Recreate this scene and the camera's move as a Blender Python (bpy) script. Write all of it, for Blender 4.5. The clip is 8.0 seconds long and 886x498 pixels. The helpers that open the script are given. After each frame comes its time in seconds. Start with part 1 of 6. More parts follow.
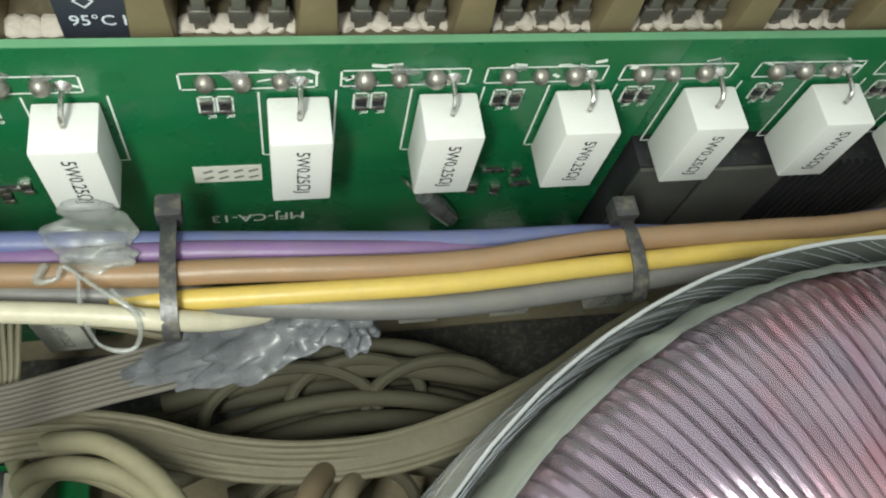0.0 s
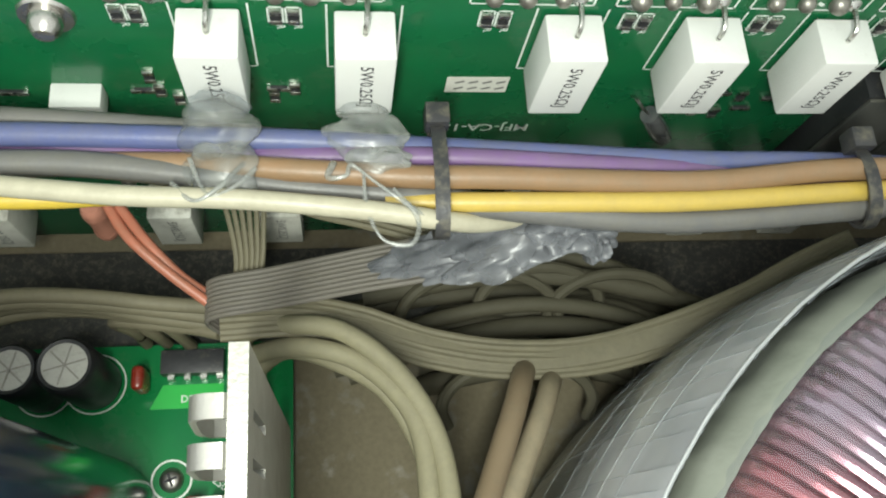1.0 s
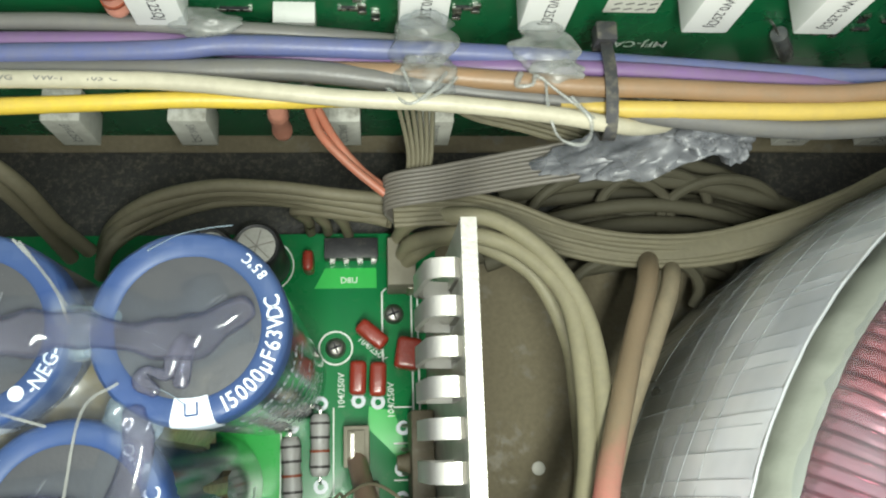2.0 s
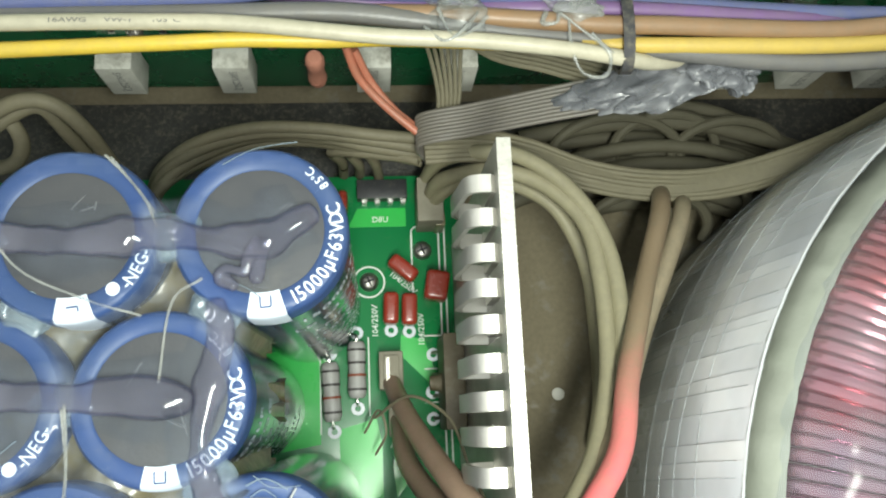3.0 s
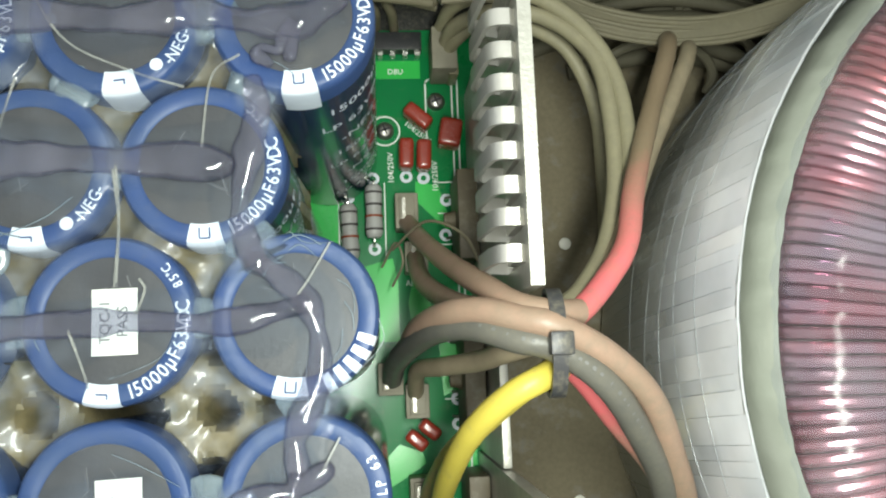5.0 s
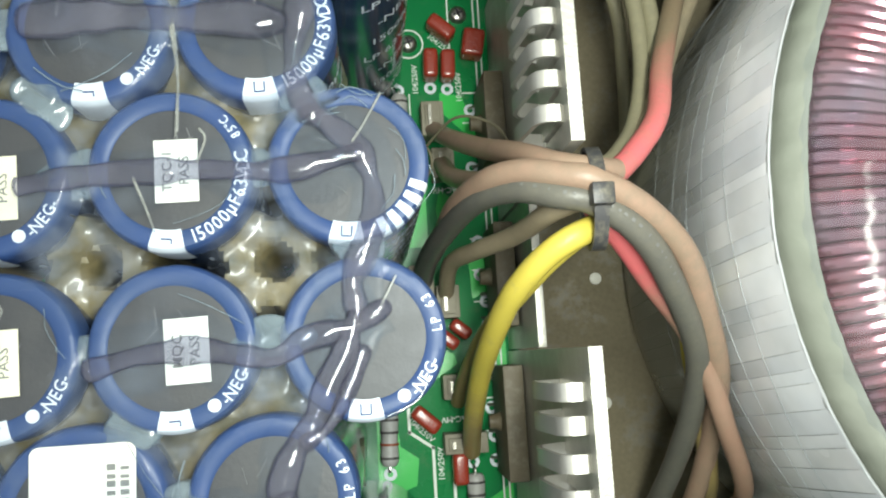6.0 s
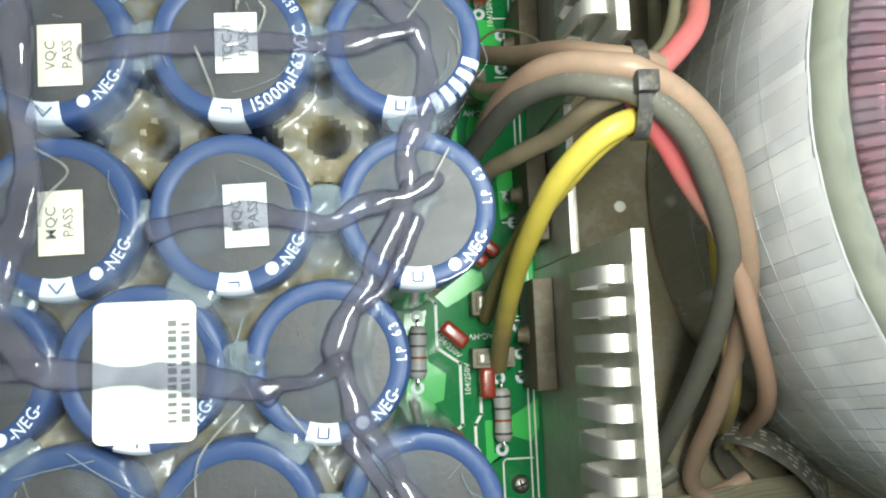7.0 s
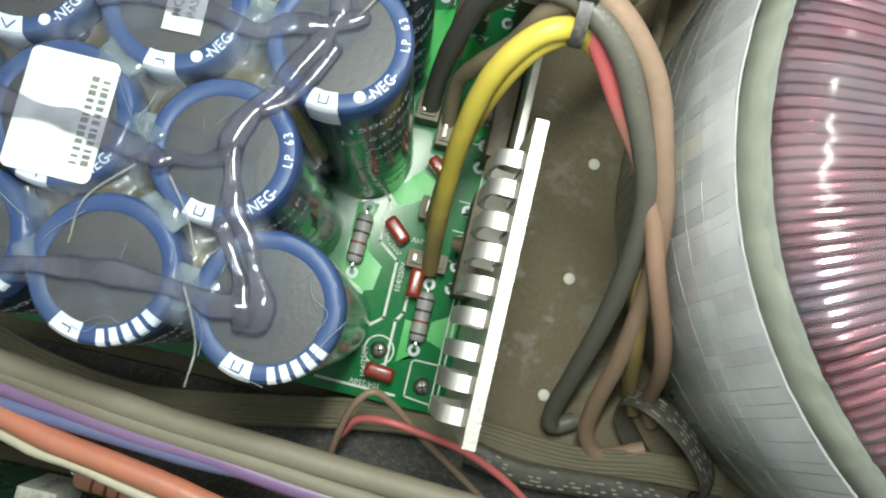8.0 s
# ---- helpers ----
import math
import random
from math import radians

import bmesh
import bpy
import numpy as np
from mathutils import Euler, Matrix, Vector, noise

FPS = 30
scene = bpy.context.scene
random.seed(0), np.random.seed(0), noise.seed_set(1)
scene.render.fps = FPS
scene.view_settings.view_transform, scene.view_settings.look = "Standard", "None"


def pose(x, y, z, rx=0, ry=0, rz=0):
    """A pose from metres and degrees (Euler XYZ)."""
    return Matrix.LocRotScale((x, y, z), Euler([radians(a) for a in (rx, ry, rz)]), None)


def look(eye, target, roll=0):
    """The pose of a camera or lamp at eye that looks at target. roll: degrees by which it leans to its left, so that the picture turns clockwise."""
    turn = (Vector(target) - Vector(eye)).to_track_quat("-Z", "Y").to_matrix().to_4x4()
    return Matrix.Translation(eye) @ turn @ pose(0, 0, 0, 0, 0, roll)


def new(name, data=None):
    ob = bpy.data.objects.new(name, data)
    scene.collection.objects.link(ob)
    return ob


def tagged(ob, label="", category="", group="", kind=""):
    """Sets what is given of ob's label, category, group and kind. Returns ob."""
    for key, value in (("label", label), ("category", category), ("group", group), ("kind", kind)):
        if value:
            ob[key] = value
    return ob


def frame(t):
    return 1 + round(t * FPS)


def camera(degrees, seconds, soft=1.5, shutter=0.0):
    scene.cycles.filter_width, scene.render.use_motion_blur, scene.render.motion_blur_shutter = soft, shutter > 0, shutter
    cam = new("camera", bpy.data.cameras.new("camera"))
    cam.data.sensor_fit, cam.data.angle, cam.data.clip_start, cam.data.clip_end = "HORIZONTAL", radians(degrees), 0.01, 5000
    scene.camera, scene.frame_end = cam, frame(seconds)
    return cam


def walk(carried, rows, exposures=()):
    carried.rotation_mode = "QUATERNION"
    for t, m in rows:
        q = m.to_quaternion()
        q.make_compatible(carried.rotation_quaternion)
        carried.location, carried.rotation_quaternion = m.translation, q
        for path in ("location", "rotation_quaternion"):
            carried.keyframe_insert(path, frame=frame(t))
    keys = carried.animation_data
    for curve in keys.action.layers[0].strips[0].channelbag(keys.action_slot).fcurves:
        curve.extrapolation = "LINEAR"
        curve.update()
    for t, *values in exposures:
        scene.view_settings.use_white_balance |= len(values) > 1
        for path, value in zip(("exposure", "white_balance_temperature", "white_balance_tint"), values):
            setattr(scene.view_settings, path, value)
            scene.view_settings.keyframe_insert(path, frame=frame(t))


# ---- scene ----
cam = camera(56.72, 8.0, soft=2.1)
PATH = [
    (0, (0.0170, -0.0799, 0.2263), (0.0564, 0.0028, 0.0485), 19.33),
    (0.5, (0.0029, -0.0817, 0.2292), (0.0357, -0.0077, 0.0463), 19.02),
    (1, (-0.0190, -0.0806, 0.2298), (0.0070, -0.0158, 0.0423), 19.45),
    (1.5, (-0.0413, -0.0860, 0.2391), (-0.0219, -0.0347, 0.0468), 19.26),
    (1.7, (-0.0454, -0.0895, 0.2442), (-0.0274, -0.0411, 0.0510), 19.20),
    (2.8, (-0.0570, -0.1011, 0.2655), (-0.0396, -0.0586, 0.0708), 20.60),
    (3, (-0.0582, -0.1074, 0.2654), (-0.0414, -0.0666, 0.0704), 20.50),
    (3.5, (-0.0614, -0.1186, 0.2689), (-0.0456, -0.0818, 0.0729), 21.44),
    (4, (-0.0606, -0.1232, 0.2708), (-0.0447, -0.0889, 0.0744), 22.95),
    (4.2, (-0.0602, -0.1249, 0.2726), (-0.0444, -0.0916, 0.0761), 23.77),
    (5.3, (-0.0653, -0.1471, 0.2692), (-0.0488, -0.1203, 0.0717), 29.70),
    (5.5, (-0.0666, -0.1525, 0.2687), (-0.0497, -0.1258, 0.0712), 30.27),
    (6, (-0.0744, -0.1658, 0.2721), (-0.0575, -0.1404, 0.0745), 30.57),
    (6.5, (-0.0863, -0.1760, 0.2760), (-0.0697, -0.1521, 0.0782), 31.65),
    (7, (-0.0852, -0.1865, 0.2731), (-0.0681, -0.1645, 0.0751), 35.81),
    (7.5, (-0.0758, -0.2039, 0.2730), (-0.0640, -0.1842, 0.0743), 35.07),
    (8, (-0.0495, -0.2157, 0.2831), (-0.0464, -0.1942, 0.0843), 21.55),
]

walk(cam, [(t, look(eye, target, roll)) for t, eye, target, roll in PATH],
     exposures=[(0.0, 0.13), (1.0, 0.26), (1.5, 0.3), (3.0, 0.3), (3.5, 0.29), (4.0, 0.12), (5.5, 0.03), (7.0, 0.14), (7.5, 0.14), (8.0, 0.0)])

# ---- light ----
world = bpy.data.worlds.new("world")
scene.world = world
world.use_nodes = True
world.node_tree.nodes["Background"].inputs[0].default_value = (0.94, 1.0, 0.96, 1)
world.node_tree.nodes["Background"].inputs[1].default_value = 0.85
torch = bpy.data.lights.new("torch", "AREA")
torch.shape, torch.size, torch.size_y, torch.energy, torch.color = "RECTANGLE", 0.02, 0.11, 0.75, (0.95, 1.0, 0.90)
torch.spread = radians(172)
new("torch", torch).matrix_world = Matrix.Translation((-0.046, -0.146, 0.297)) @ pose(0, 0, 0, 0, 0, -25)

K = 0.01  # plan in centimetres


# ---- materials ----
def material(name, colour, rough=0.5, metal=0.0, second=None, scale=150.0, amount=0.5, bump=0.1, fine=1200.0, dust=0.0, coat=0.0,
             through_light=0.0, ior=1.45, stretch=(1, 1, 1), dust_colour=(0.205, 0.187, 0.135), per_piece=0.0, rough_var=0.12, shift=True, fade=None, dust_soft=0.0):
    m = bpy.data.materials.new(name)
    m.use_nodes = True
    nt = m.node_tree
    n, l = nt.nodes, nt.links
    b = n["Principled BSDF"]
    co = n.new("ShaderNodeTexCoord")
    info = n.new("ShaderNodeObjectInfo")
    add = n.new("ShaderNodeVectorMath")
    add.operation = "MULTIPLY_ADD"
    add.inputs[1].default_value = stretch
    off = n.new("ShaderNodeVectorMath")
    off.operation = "SCALE"
    off.inputs[0].default_value = (0.31, 0.17, 0.23)
    off.inputs["Scale"].default_value = 0.0
    if shift:
        l.new(info.outputs["Random"], off.inputs["Scale"])
    l.new(co.outputs["Object"], add.inputs[0])
    l.new(off.outputs[0], add.inputs[2])

    def tex(s, detail=4.0, rough_=0.6):
        t = n.new("ShaderNodeTexNoise")
        t.inputs["Scale"].default_value, t.inputs["Detail"].default_value, t.inputs["Roughness"].default_value = s, detail, rough_
        l.new(add.outputs[0], t.inputs["Vector"])
        return t

    def ramp(src, a, c):
        r = n.new("ShaderNodeMapRange")
        r.inputs[1].default_value, r.inputs[2].default_value = a, c
        l.new(src, r.inputs[0])
        return r.outputs[0]

    def mix(fac, a, c):
        x = n.new("ShaderNodeMix")
        x.data_type = "RGBA"
        for s, v in ((x.inputs[0], fac), (x.inputs[6], a), (x.inputs[7], c)):
            if hasattr(v, "node"):
                l.new(v, s)
            else:
                s.default_value = v
        return x.outputs[2]

    big, small = tex(scale), tex(fine, 3.0)
    second = second or tuple(c * 0.7 for c in colour)
    fac = n.new("ShaderNodeMath")
    fac.operation = "MULTIPLY"
    fac.inputs[1].default_value = amount
    l.new(ramp(big.outputs["Fac"], 0.35, 0.7), fac.inputs[0])
    c = mix(fac.outputs[0], (*colour, 1), (*second, 1))
    if fade:
        # the colour wears over to another one along the thing
        low, high, other = fade
        sy = n.new("ShaderNodeSeparateXYZ")
        l.new(co.outputs["Object"], sy.inputs[0])
        ad = n.new("ShaderNodeMath")
        ad.operation, ad.inputs[1].default_value = "MULTIPLY_ADD", 0.02
        l.new(big.outputs["Fac"], ad.inputs[0])
        l.new(sy.outputs["Y"], ad.inputs[2])
        c = mix(ramp(ad.outputs[0], low, high), c, (*other, 1))
    if per_piece:
        hsv = n.new("ShaderNodeHueSaturation")
        l.new(c, hsv.inputs["Color"])
        r = n.new("ShaderNodeMapRange")
        r.inputs[3].default_value, r.inputs[4].default_value = 1 - per_piece, 1 + per_piece
        l.new(info.outputs["Random"], r.inputs[0])
        l.new(r.outputs[0], hsv.inputs["Value"])
        c = hsv.outputs[0]
    rf = n.new("ShaderNodeMapRange")
    rf.inputs[3].default_value, rf.inputs[4].default_value = max(0.02, rough - rough_var), min(1, rough + rough_var)
    l.new(big.outputs["Fac"], rf.inputs[0])
    rough_out = rf.outputs[0]
    if dust:
        d1 = tex(scale * 2.3, 6.0, 0.7)
        geo = n.new("ShaderNodeNewGeometry")
        sep = n.new("ShaderNodeSeparateXYZ")
        l.new(geo.outputs["Normal"], sep.inputs[0])
        lift = ramp(sep.outputs["Z"], -0.4, 0.7)
        mul = n.new("ShaderNodeMath")
        mul.operation = "MULTIPLY"
        l.new(ramp(d1.outputs["Fac"], 0.62 - dust_soft - 0.5 * dust, 0.82 + dust_soft - 0.5 * dust), mul.inputs[0])
        l.new(lift, mul.inputs[1])
        m2 = n.new("ShaderNodeMath")
        m2.operation, m2.inputs[1].default_value = "MULTIPLY", min(1.0, dust * 1.5 + 0.1)
        l.new(mul.outputs[0], m2.inputs[0])
        dd = mix(small.outputs["Fac"], (*dust_colour, 1), tuple(v * 0.65 for v in dust_colour) + (1,))
        c = mix(m2.outputs[0], c, dd)
        rr = n.new("ShaderNodeMapRange")
        rr.inputs[3].default_value, rr.inputs[4].default_value = 0.0, 0.85
        l.new(m2.outputs[0], rr.inputs[0])
        mx = n.new("ShaderNodeMath")
        mx.operation = "MAXIMUM"
        l.new(rough_out, mx.inputs[0])
        l.new(rr.outputs[0], mx.inputs[1])
        rough_out = mx.outputs[0]
    l.new(c, b.inputs["Base Color"])
    l.new(rough_out, b.inputs["Roughness"])
    b.inputs["Metallic"].default_value = metal
    b.inputs["IOR"].default_value = ior
    b.inputs["Coat Weight"].default_value = coat
    b.inputs["Coat Roughness"].default_value = 0.15
    b.inputs["Transmission Weight"].default_value = through_light
    if bump:
        bp = n.new("ShaderNodeBump")
        bp.inputs["Strength"].default_value, bp.inputs["Distance"].default_value = bump, 0.0006
        l.new(small.outputs["Fac"], bp.inputs["Height"])
        l.new(bp.outputs[0], b.inputs["Normal"])
    return m


DUST = (0.225, 0.185, 0.115)
M = {
    "mask": material("green_solder_mask", (0.005, 0.10, 0.036), 0.28, second=(0.006, 0.15, 0.045), coat=0.4, bump=0.04, scale=60, dust=0.16),
    "mask_psu": material("bright_green_solder_mask", (0.005, 0.17, 0.045), 0.3, second=(0.01, 0.13, 0.05), coat=0.2, ior=1.3, bump=0.03, scale=50, dust=0.12),
    "trace": material("tinned_copper_pour_under_mask", (0.03, 0.42, 0.07), 0.3, second=(0.025, 0.34, 0.06), coat=0.2, ior=1.3, bump=0.03, scale=70),
    "board_edge": material("pale_green_laminate", (0.12, 0.30, 0.16), 0.7),
    "silk": material("white_silkscreen", (0.70, 0.74, 0.70), 0.6, scale=300, second=(0.5, 0.58, 0.5)),
    "ceramic": material("white_cement_ceramic", (0.66, 0.67, 0.64), 0.55, second=(0.58, 0.58, 0.54), scale=90, amount=0.35, bump=0.15, fine=2500, dust=0.06),
    "ceramic_dusty": material("dusty_white_ceramic", (0.62, 0.62, 0.56), 0.6, second=(0.45, 0.44, 0.38), scale=90, bump=0.15, dust=0.35),
    "ink": material("black_ink", (0.02, 0.02, 0.025), 0.6),
    "ink_faint": material("grey_ink", (0.16, 0.16, 0.15), 0.6),
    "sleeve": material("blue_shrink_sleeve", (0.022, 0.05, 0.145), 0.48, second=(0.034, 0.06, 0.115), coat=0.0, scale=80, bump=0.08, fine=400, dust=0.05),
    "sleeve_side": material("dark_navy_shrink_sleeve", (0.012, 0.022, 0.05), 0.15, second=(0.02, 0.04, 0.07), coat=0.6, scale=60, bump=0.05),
    "cap_top": material("grey_rubber_disc", (0.042, 0.042, 0.045), 0.5, second=(0.065, 0.063, 0.06), scale=90, bump=0.12, fine=900, dust=0.04),
    "white_print": material("white_print", (0.56, 0.60, 0.64), 0.4, second=(0.46, 0.50, 0.57), scale=200, dust=0.04),
    "paper": material("white_paper_label", (0.66, 0.655, 0.59), 0.6, second=(0.6, 0.585, 0.51), scale=90, bump=0.05),
    "paper_aged": material("aged_cream_sticker", (0.66, 0.62, 0.47), 0.65, second=(0.55, 0.52, 0.40), scale=90, bump=0.05),
    "alu": material("brushed_aluminium", (0.60, 0.59, 0.55), 0.38, 0.75, second=(0.46, 0.44, 0.39), scale=60, bump=0.12, stretch=(1, 1, 0.15), dust=0.12, dust_soft=0.2),
    "alu_edge": material("sawn_aluminium_edge", (0.47, 0.465, 0.42), 0.4, 0.5, second=(0.36, 0.35, 0.31), scale=160, bump=0.25, dust=0.2),
    "steel": material("dusty_chassis_steel", (0.17, 0.165, 0.145), 0.55, 0.2, second=(0.11, 0.105, 0.09), scale=45, amount=0.8, bump=0.15, fine=700, dust=0.72, dust_colour=(0.20, 0.172, 0.112)),
    "steel_black": material("black_speckled_film", (0.028, 0.028, 0.026), 0.5, second=(0.05, 0.05, 0.046), scale=300, bump=0.4, fine=900, dust=0.27),
    "tin": material("solder", (0.60, 0.60, 0.57), 0.28, 1.0, second=(0.36, 0.34, 0.28), scale=600, bump=0.2),
    "screw": material("dull_zinc_screw", (0.42, 0.41, 0.38), 0.4, 1.0, second=(0.2, 0.19, 0.17), scale=400, dust=0.15),
    "black_plastic": material("black_epoxy", (0.018, 0.019, 0.021), 0.42, second=(0.03, 0.03, 0.032), scale=200, bump=0.1, dust=0.16),
    "brown_epoxy": material("dust_browned_epoxy", (0.085, 0.068, 0.04), 0.55, second=(0.12, 0.10, 0.062), scale=150, dust=0.3),
    "red_film": material("red_dipped_film_capacitor", (0.25, 0.033, 0.018), 0.28, second=(0.19, 0.026, 0.016), coat=0.3, scale=150, dust=0.10),
    "grey_res": material("grey_resistor_lacquer", (0.34, 0.34, 0.33), 0.45, second=(0.27, 0.27, 0.25), scale=250, dust=0.16),
    "pink_res": material("salmon_resistor_lacquer", (0.52, 0.23, 0.16), 0.4, second=(0.45, 0.2, 0.15), scale=250, dust=0.12),
    "band": material("dark_colour_band", (0.05, 0.045, 0.045), 0.5),
    "band_brown": material("brown_colour_band", (0.22, 0.05, 0.02), 0.5),
    "nylon_black": material("black_nylon", (0.04, 0.04, 0.042), 0.36, scale=200, dust=0.3),
    "conn": material("dust_greyed_nylon", (0.22, 0.205, 0.155), 0.6, second=(0.15, 0.135, 0.095), scale=150, dust=0.3),
    "filler": material("dusty_tan_adhesive", (0.21, 0.17, 0.088), 0.4, second=(0.065, 0.066, 0.04), scale=120, amount=0.95, bump=0.5, fine=380, coat=0.5),
    "mylar": material("milky_film", (0.62, 0.65, 0.67), 0.28, 0.1, second=(0.38, 0.40, 0.40), scale=45, bump=0.10, fine=300, coat=0.6, stretch=(1, 1, 0.4)),
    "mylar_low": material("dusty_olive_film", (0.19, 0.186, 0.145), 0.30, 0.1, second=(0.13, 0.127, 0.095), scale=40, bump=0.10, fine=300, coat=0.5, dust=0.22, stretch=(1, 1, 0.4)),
    "mylar_edge": material("bright_film_edge", (0.56, 0.58, 0.60), 0.3, 0.1, second=(0.55, 0.57, 0.58), scale=80),
    "paperwrap": material("grey_insulating_wrap", (0.29, 0.305, 0.26), 0.42, second=(0.21, 0.235, 0.185), scale=60, coat=0.2, bump=0.4, fine=160),
    "scratch": material("scored_rubber", (0.13, 0.13, 0.13), 0.5),
    "dash": material("grey_fleck", (0.26, 0.25, 0.22), 0.6),
    "clamp": material("tan_clamp_metal", (0.26, 0.21, 0.12), 0.5, 0.4, scale=120, dust=0.2),
    "paste": material("white_thermal_paste", (0.5, 0.45, 0.39), 0.7, scale=200, bump=0.4),
    "tin_dull": material("dull_solder", (0.30, 0.29, 0.26), 0.38, 0.8, second=(0.2, 0.18, 0.14), scale=500, bump=0.2),
    "screw_bright": material("bright_steel_screw", (0.62, 0.60, 0.56), 0.25, 1.0, scale=300),
    "glass": material("smoky_glass", (0.05, 0.055, 0.06), 0.12, second=(0.16, 0.16, 0.15), scale=260, coat=1.0, bump=0.2),
    "thermal": material("blue_black_case", (0.03, 0.034, 0.05), 0.4, scale=150, dust=0.08),
    "copper": material("enamelled_copper_strand", (0.25, 0.175, 0.225), 0.17, 0.75, second=(0.42, 0.06, 0.05), scale=28, amount=0.85, bump=0.05, coat=1.0, per_piece=0.25, shift=False),
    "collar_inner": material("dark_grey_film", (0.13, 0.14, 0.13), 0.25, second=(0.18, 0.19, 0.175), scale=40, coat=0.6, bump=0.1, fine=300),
    "relay_lid": material("dusty_dark_plastic", (0.05, 0.053, 0.052), 0.5, second=(0.07, 0.07, 0.066), scale=60, dust=0.34, dust_soft=0.2),
}


def wire_material(name, colour, dust, second=None, rough=0.42, dust_colour=(0.205, 0.187, 0.135)):
    return material(name, colour, rough, second=second, scale=130, bump=0.12, fine=900, dust=dust, amount=0.4, dust_soft=0.22, dust_colour=dust_colour)


W = {
    "blue": wire_material("blue_wire", (0.08, 0.105, 0.26), 0.24, (0.115, 0.12, 0.19)),
    "violet": wire_material("violet_wire", (0.17, 0.095, 0.23), 0.22),
    "brown": wire_material("brown_wire", (0.26, 0.155, 0.08), 0.26),
    "yellow": wire_material("yellow_wire", (0.60, 0.43, 0.045), 0.22, (0.50, 0.36, 0.06)),
    "yellow_dusty": wire_material("dusty_yellow_wire", (0.50, 0.36, 0.075), 0.16, (0.40, 0.29, 0.08)),
    "grey": wire_material("grey_wire", (0.13, 0.13, 0.13), 0.3),
    "white": wire_material("cream_wire", (0.47, 0.44, 0.33), 0.24),
    "tan": wire_material("dust_covered_wire", (0.175, 0.155, 0.097), 0.6, (0.125, 0.11, 0.068), 0.65, (0.16, 0.146, 0.098)),
    "beige": wire_material("dusty_beige_wire", (0.32, 0.26, 0.17), 0.45, (0.25, 0.20, 0.13), 0.55),
    "olive": wire_material("dusty_olive_wire", (0.27, 0.25, 0.155), 0.42, (0.22, 0.20, 0.125), 0.55),
    "pinkish": wire_material("dusty_pink_wire", (0.34, 0.215, 0.155), 0.40, (0.27, 0.19, 0.125)),
    "red": wire_material("red_wire", (0.60, 0.13, 0.14), 0.18, (0.48, 0.16, 0.13)),
    "yellow_worn": material("yellow_wire_browned_at_its_end", (0.25, 0.19, 0.08), 0.42, second=(0.32, 0.24, 0.09), scale=110, bump=0.15, fine=800, dust=0.14, fade=(0.018, 0.034, (0.53, 0.435, 0.07))),
    "riser": material("red_to_dusty_wire", (0.60, 0.13, 0.14), 0.42, second=(0.48, 0.16, 0.13), scale=110, bump=0.15, fine=800, dust=0.2, fade=(0.022, 0.05, (0.22, 0.165, 0.105))),
    "caked": wire_material("dust_caked_grey_wire", (0.17, 0.155, 0.115), 0.5, (0.12, 0.112, 0.09), 0.6),
    # the tan wire and its dust at about half their brightness
    "heap": wire_material("dark_dusty_wire", (0.085, 0.078, 0.05), 0.5, (0.06, 0.054, 0.034), 0.75, (0.085, 0.078, 0.053)),
    "red_tail": material("red_wire_fading_to_dusty_pink", (0.30, 0.195, 0.14), 0.42, second=(0.34, 0.175, 0.125), scale=110, bump=0.15, fine=800, dust=0.16, dust_soft=0.2, fade=(-0.022, -0.008, (0.60, 0.12, 0.13))),
    "salmon": wire_material("salmon_wire", (0.48, 0.15, 0.09), 0.34),
    "dark": wire_material("dark_grey_cable", (0.092, 0.092, 0.083), 0.34, (0.12, 0.115, 0.10)),
    "black": wire_material("black_cable", (0.04, 0.04, 0.038), 0.3, (0.06, 0.058, 0.05)),
    "ribbon": wire_material("grey_ribbon_wire", (0.14, 0.128, 0.115), 0.4, (0.10, 0.093, 0.082), 0.42, (0.155, 0.14, 0.10)),
}


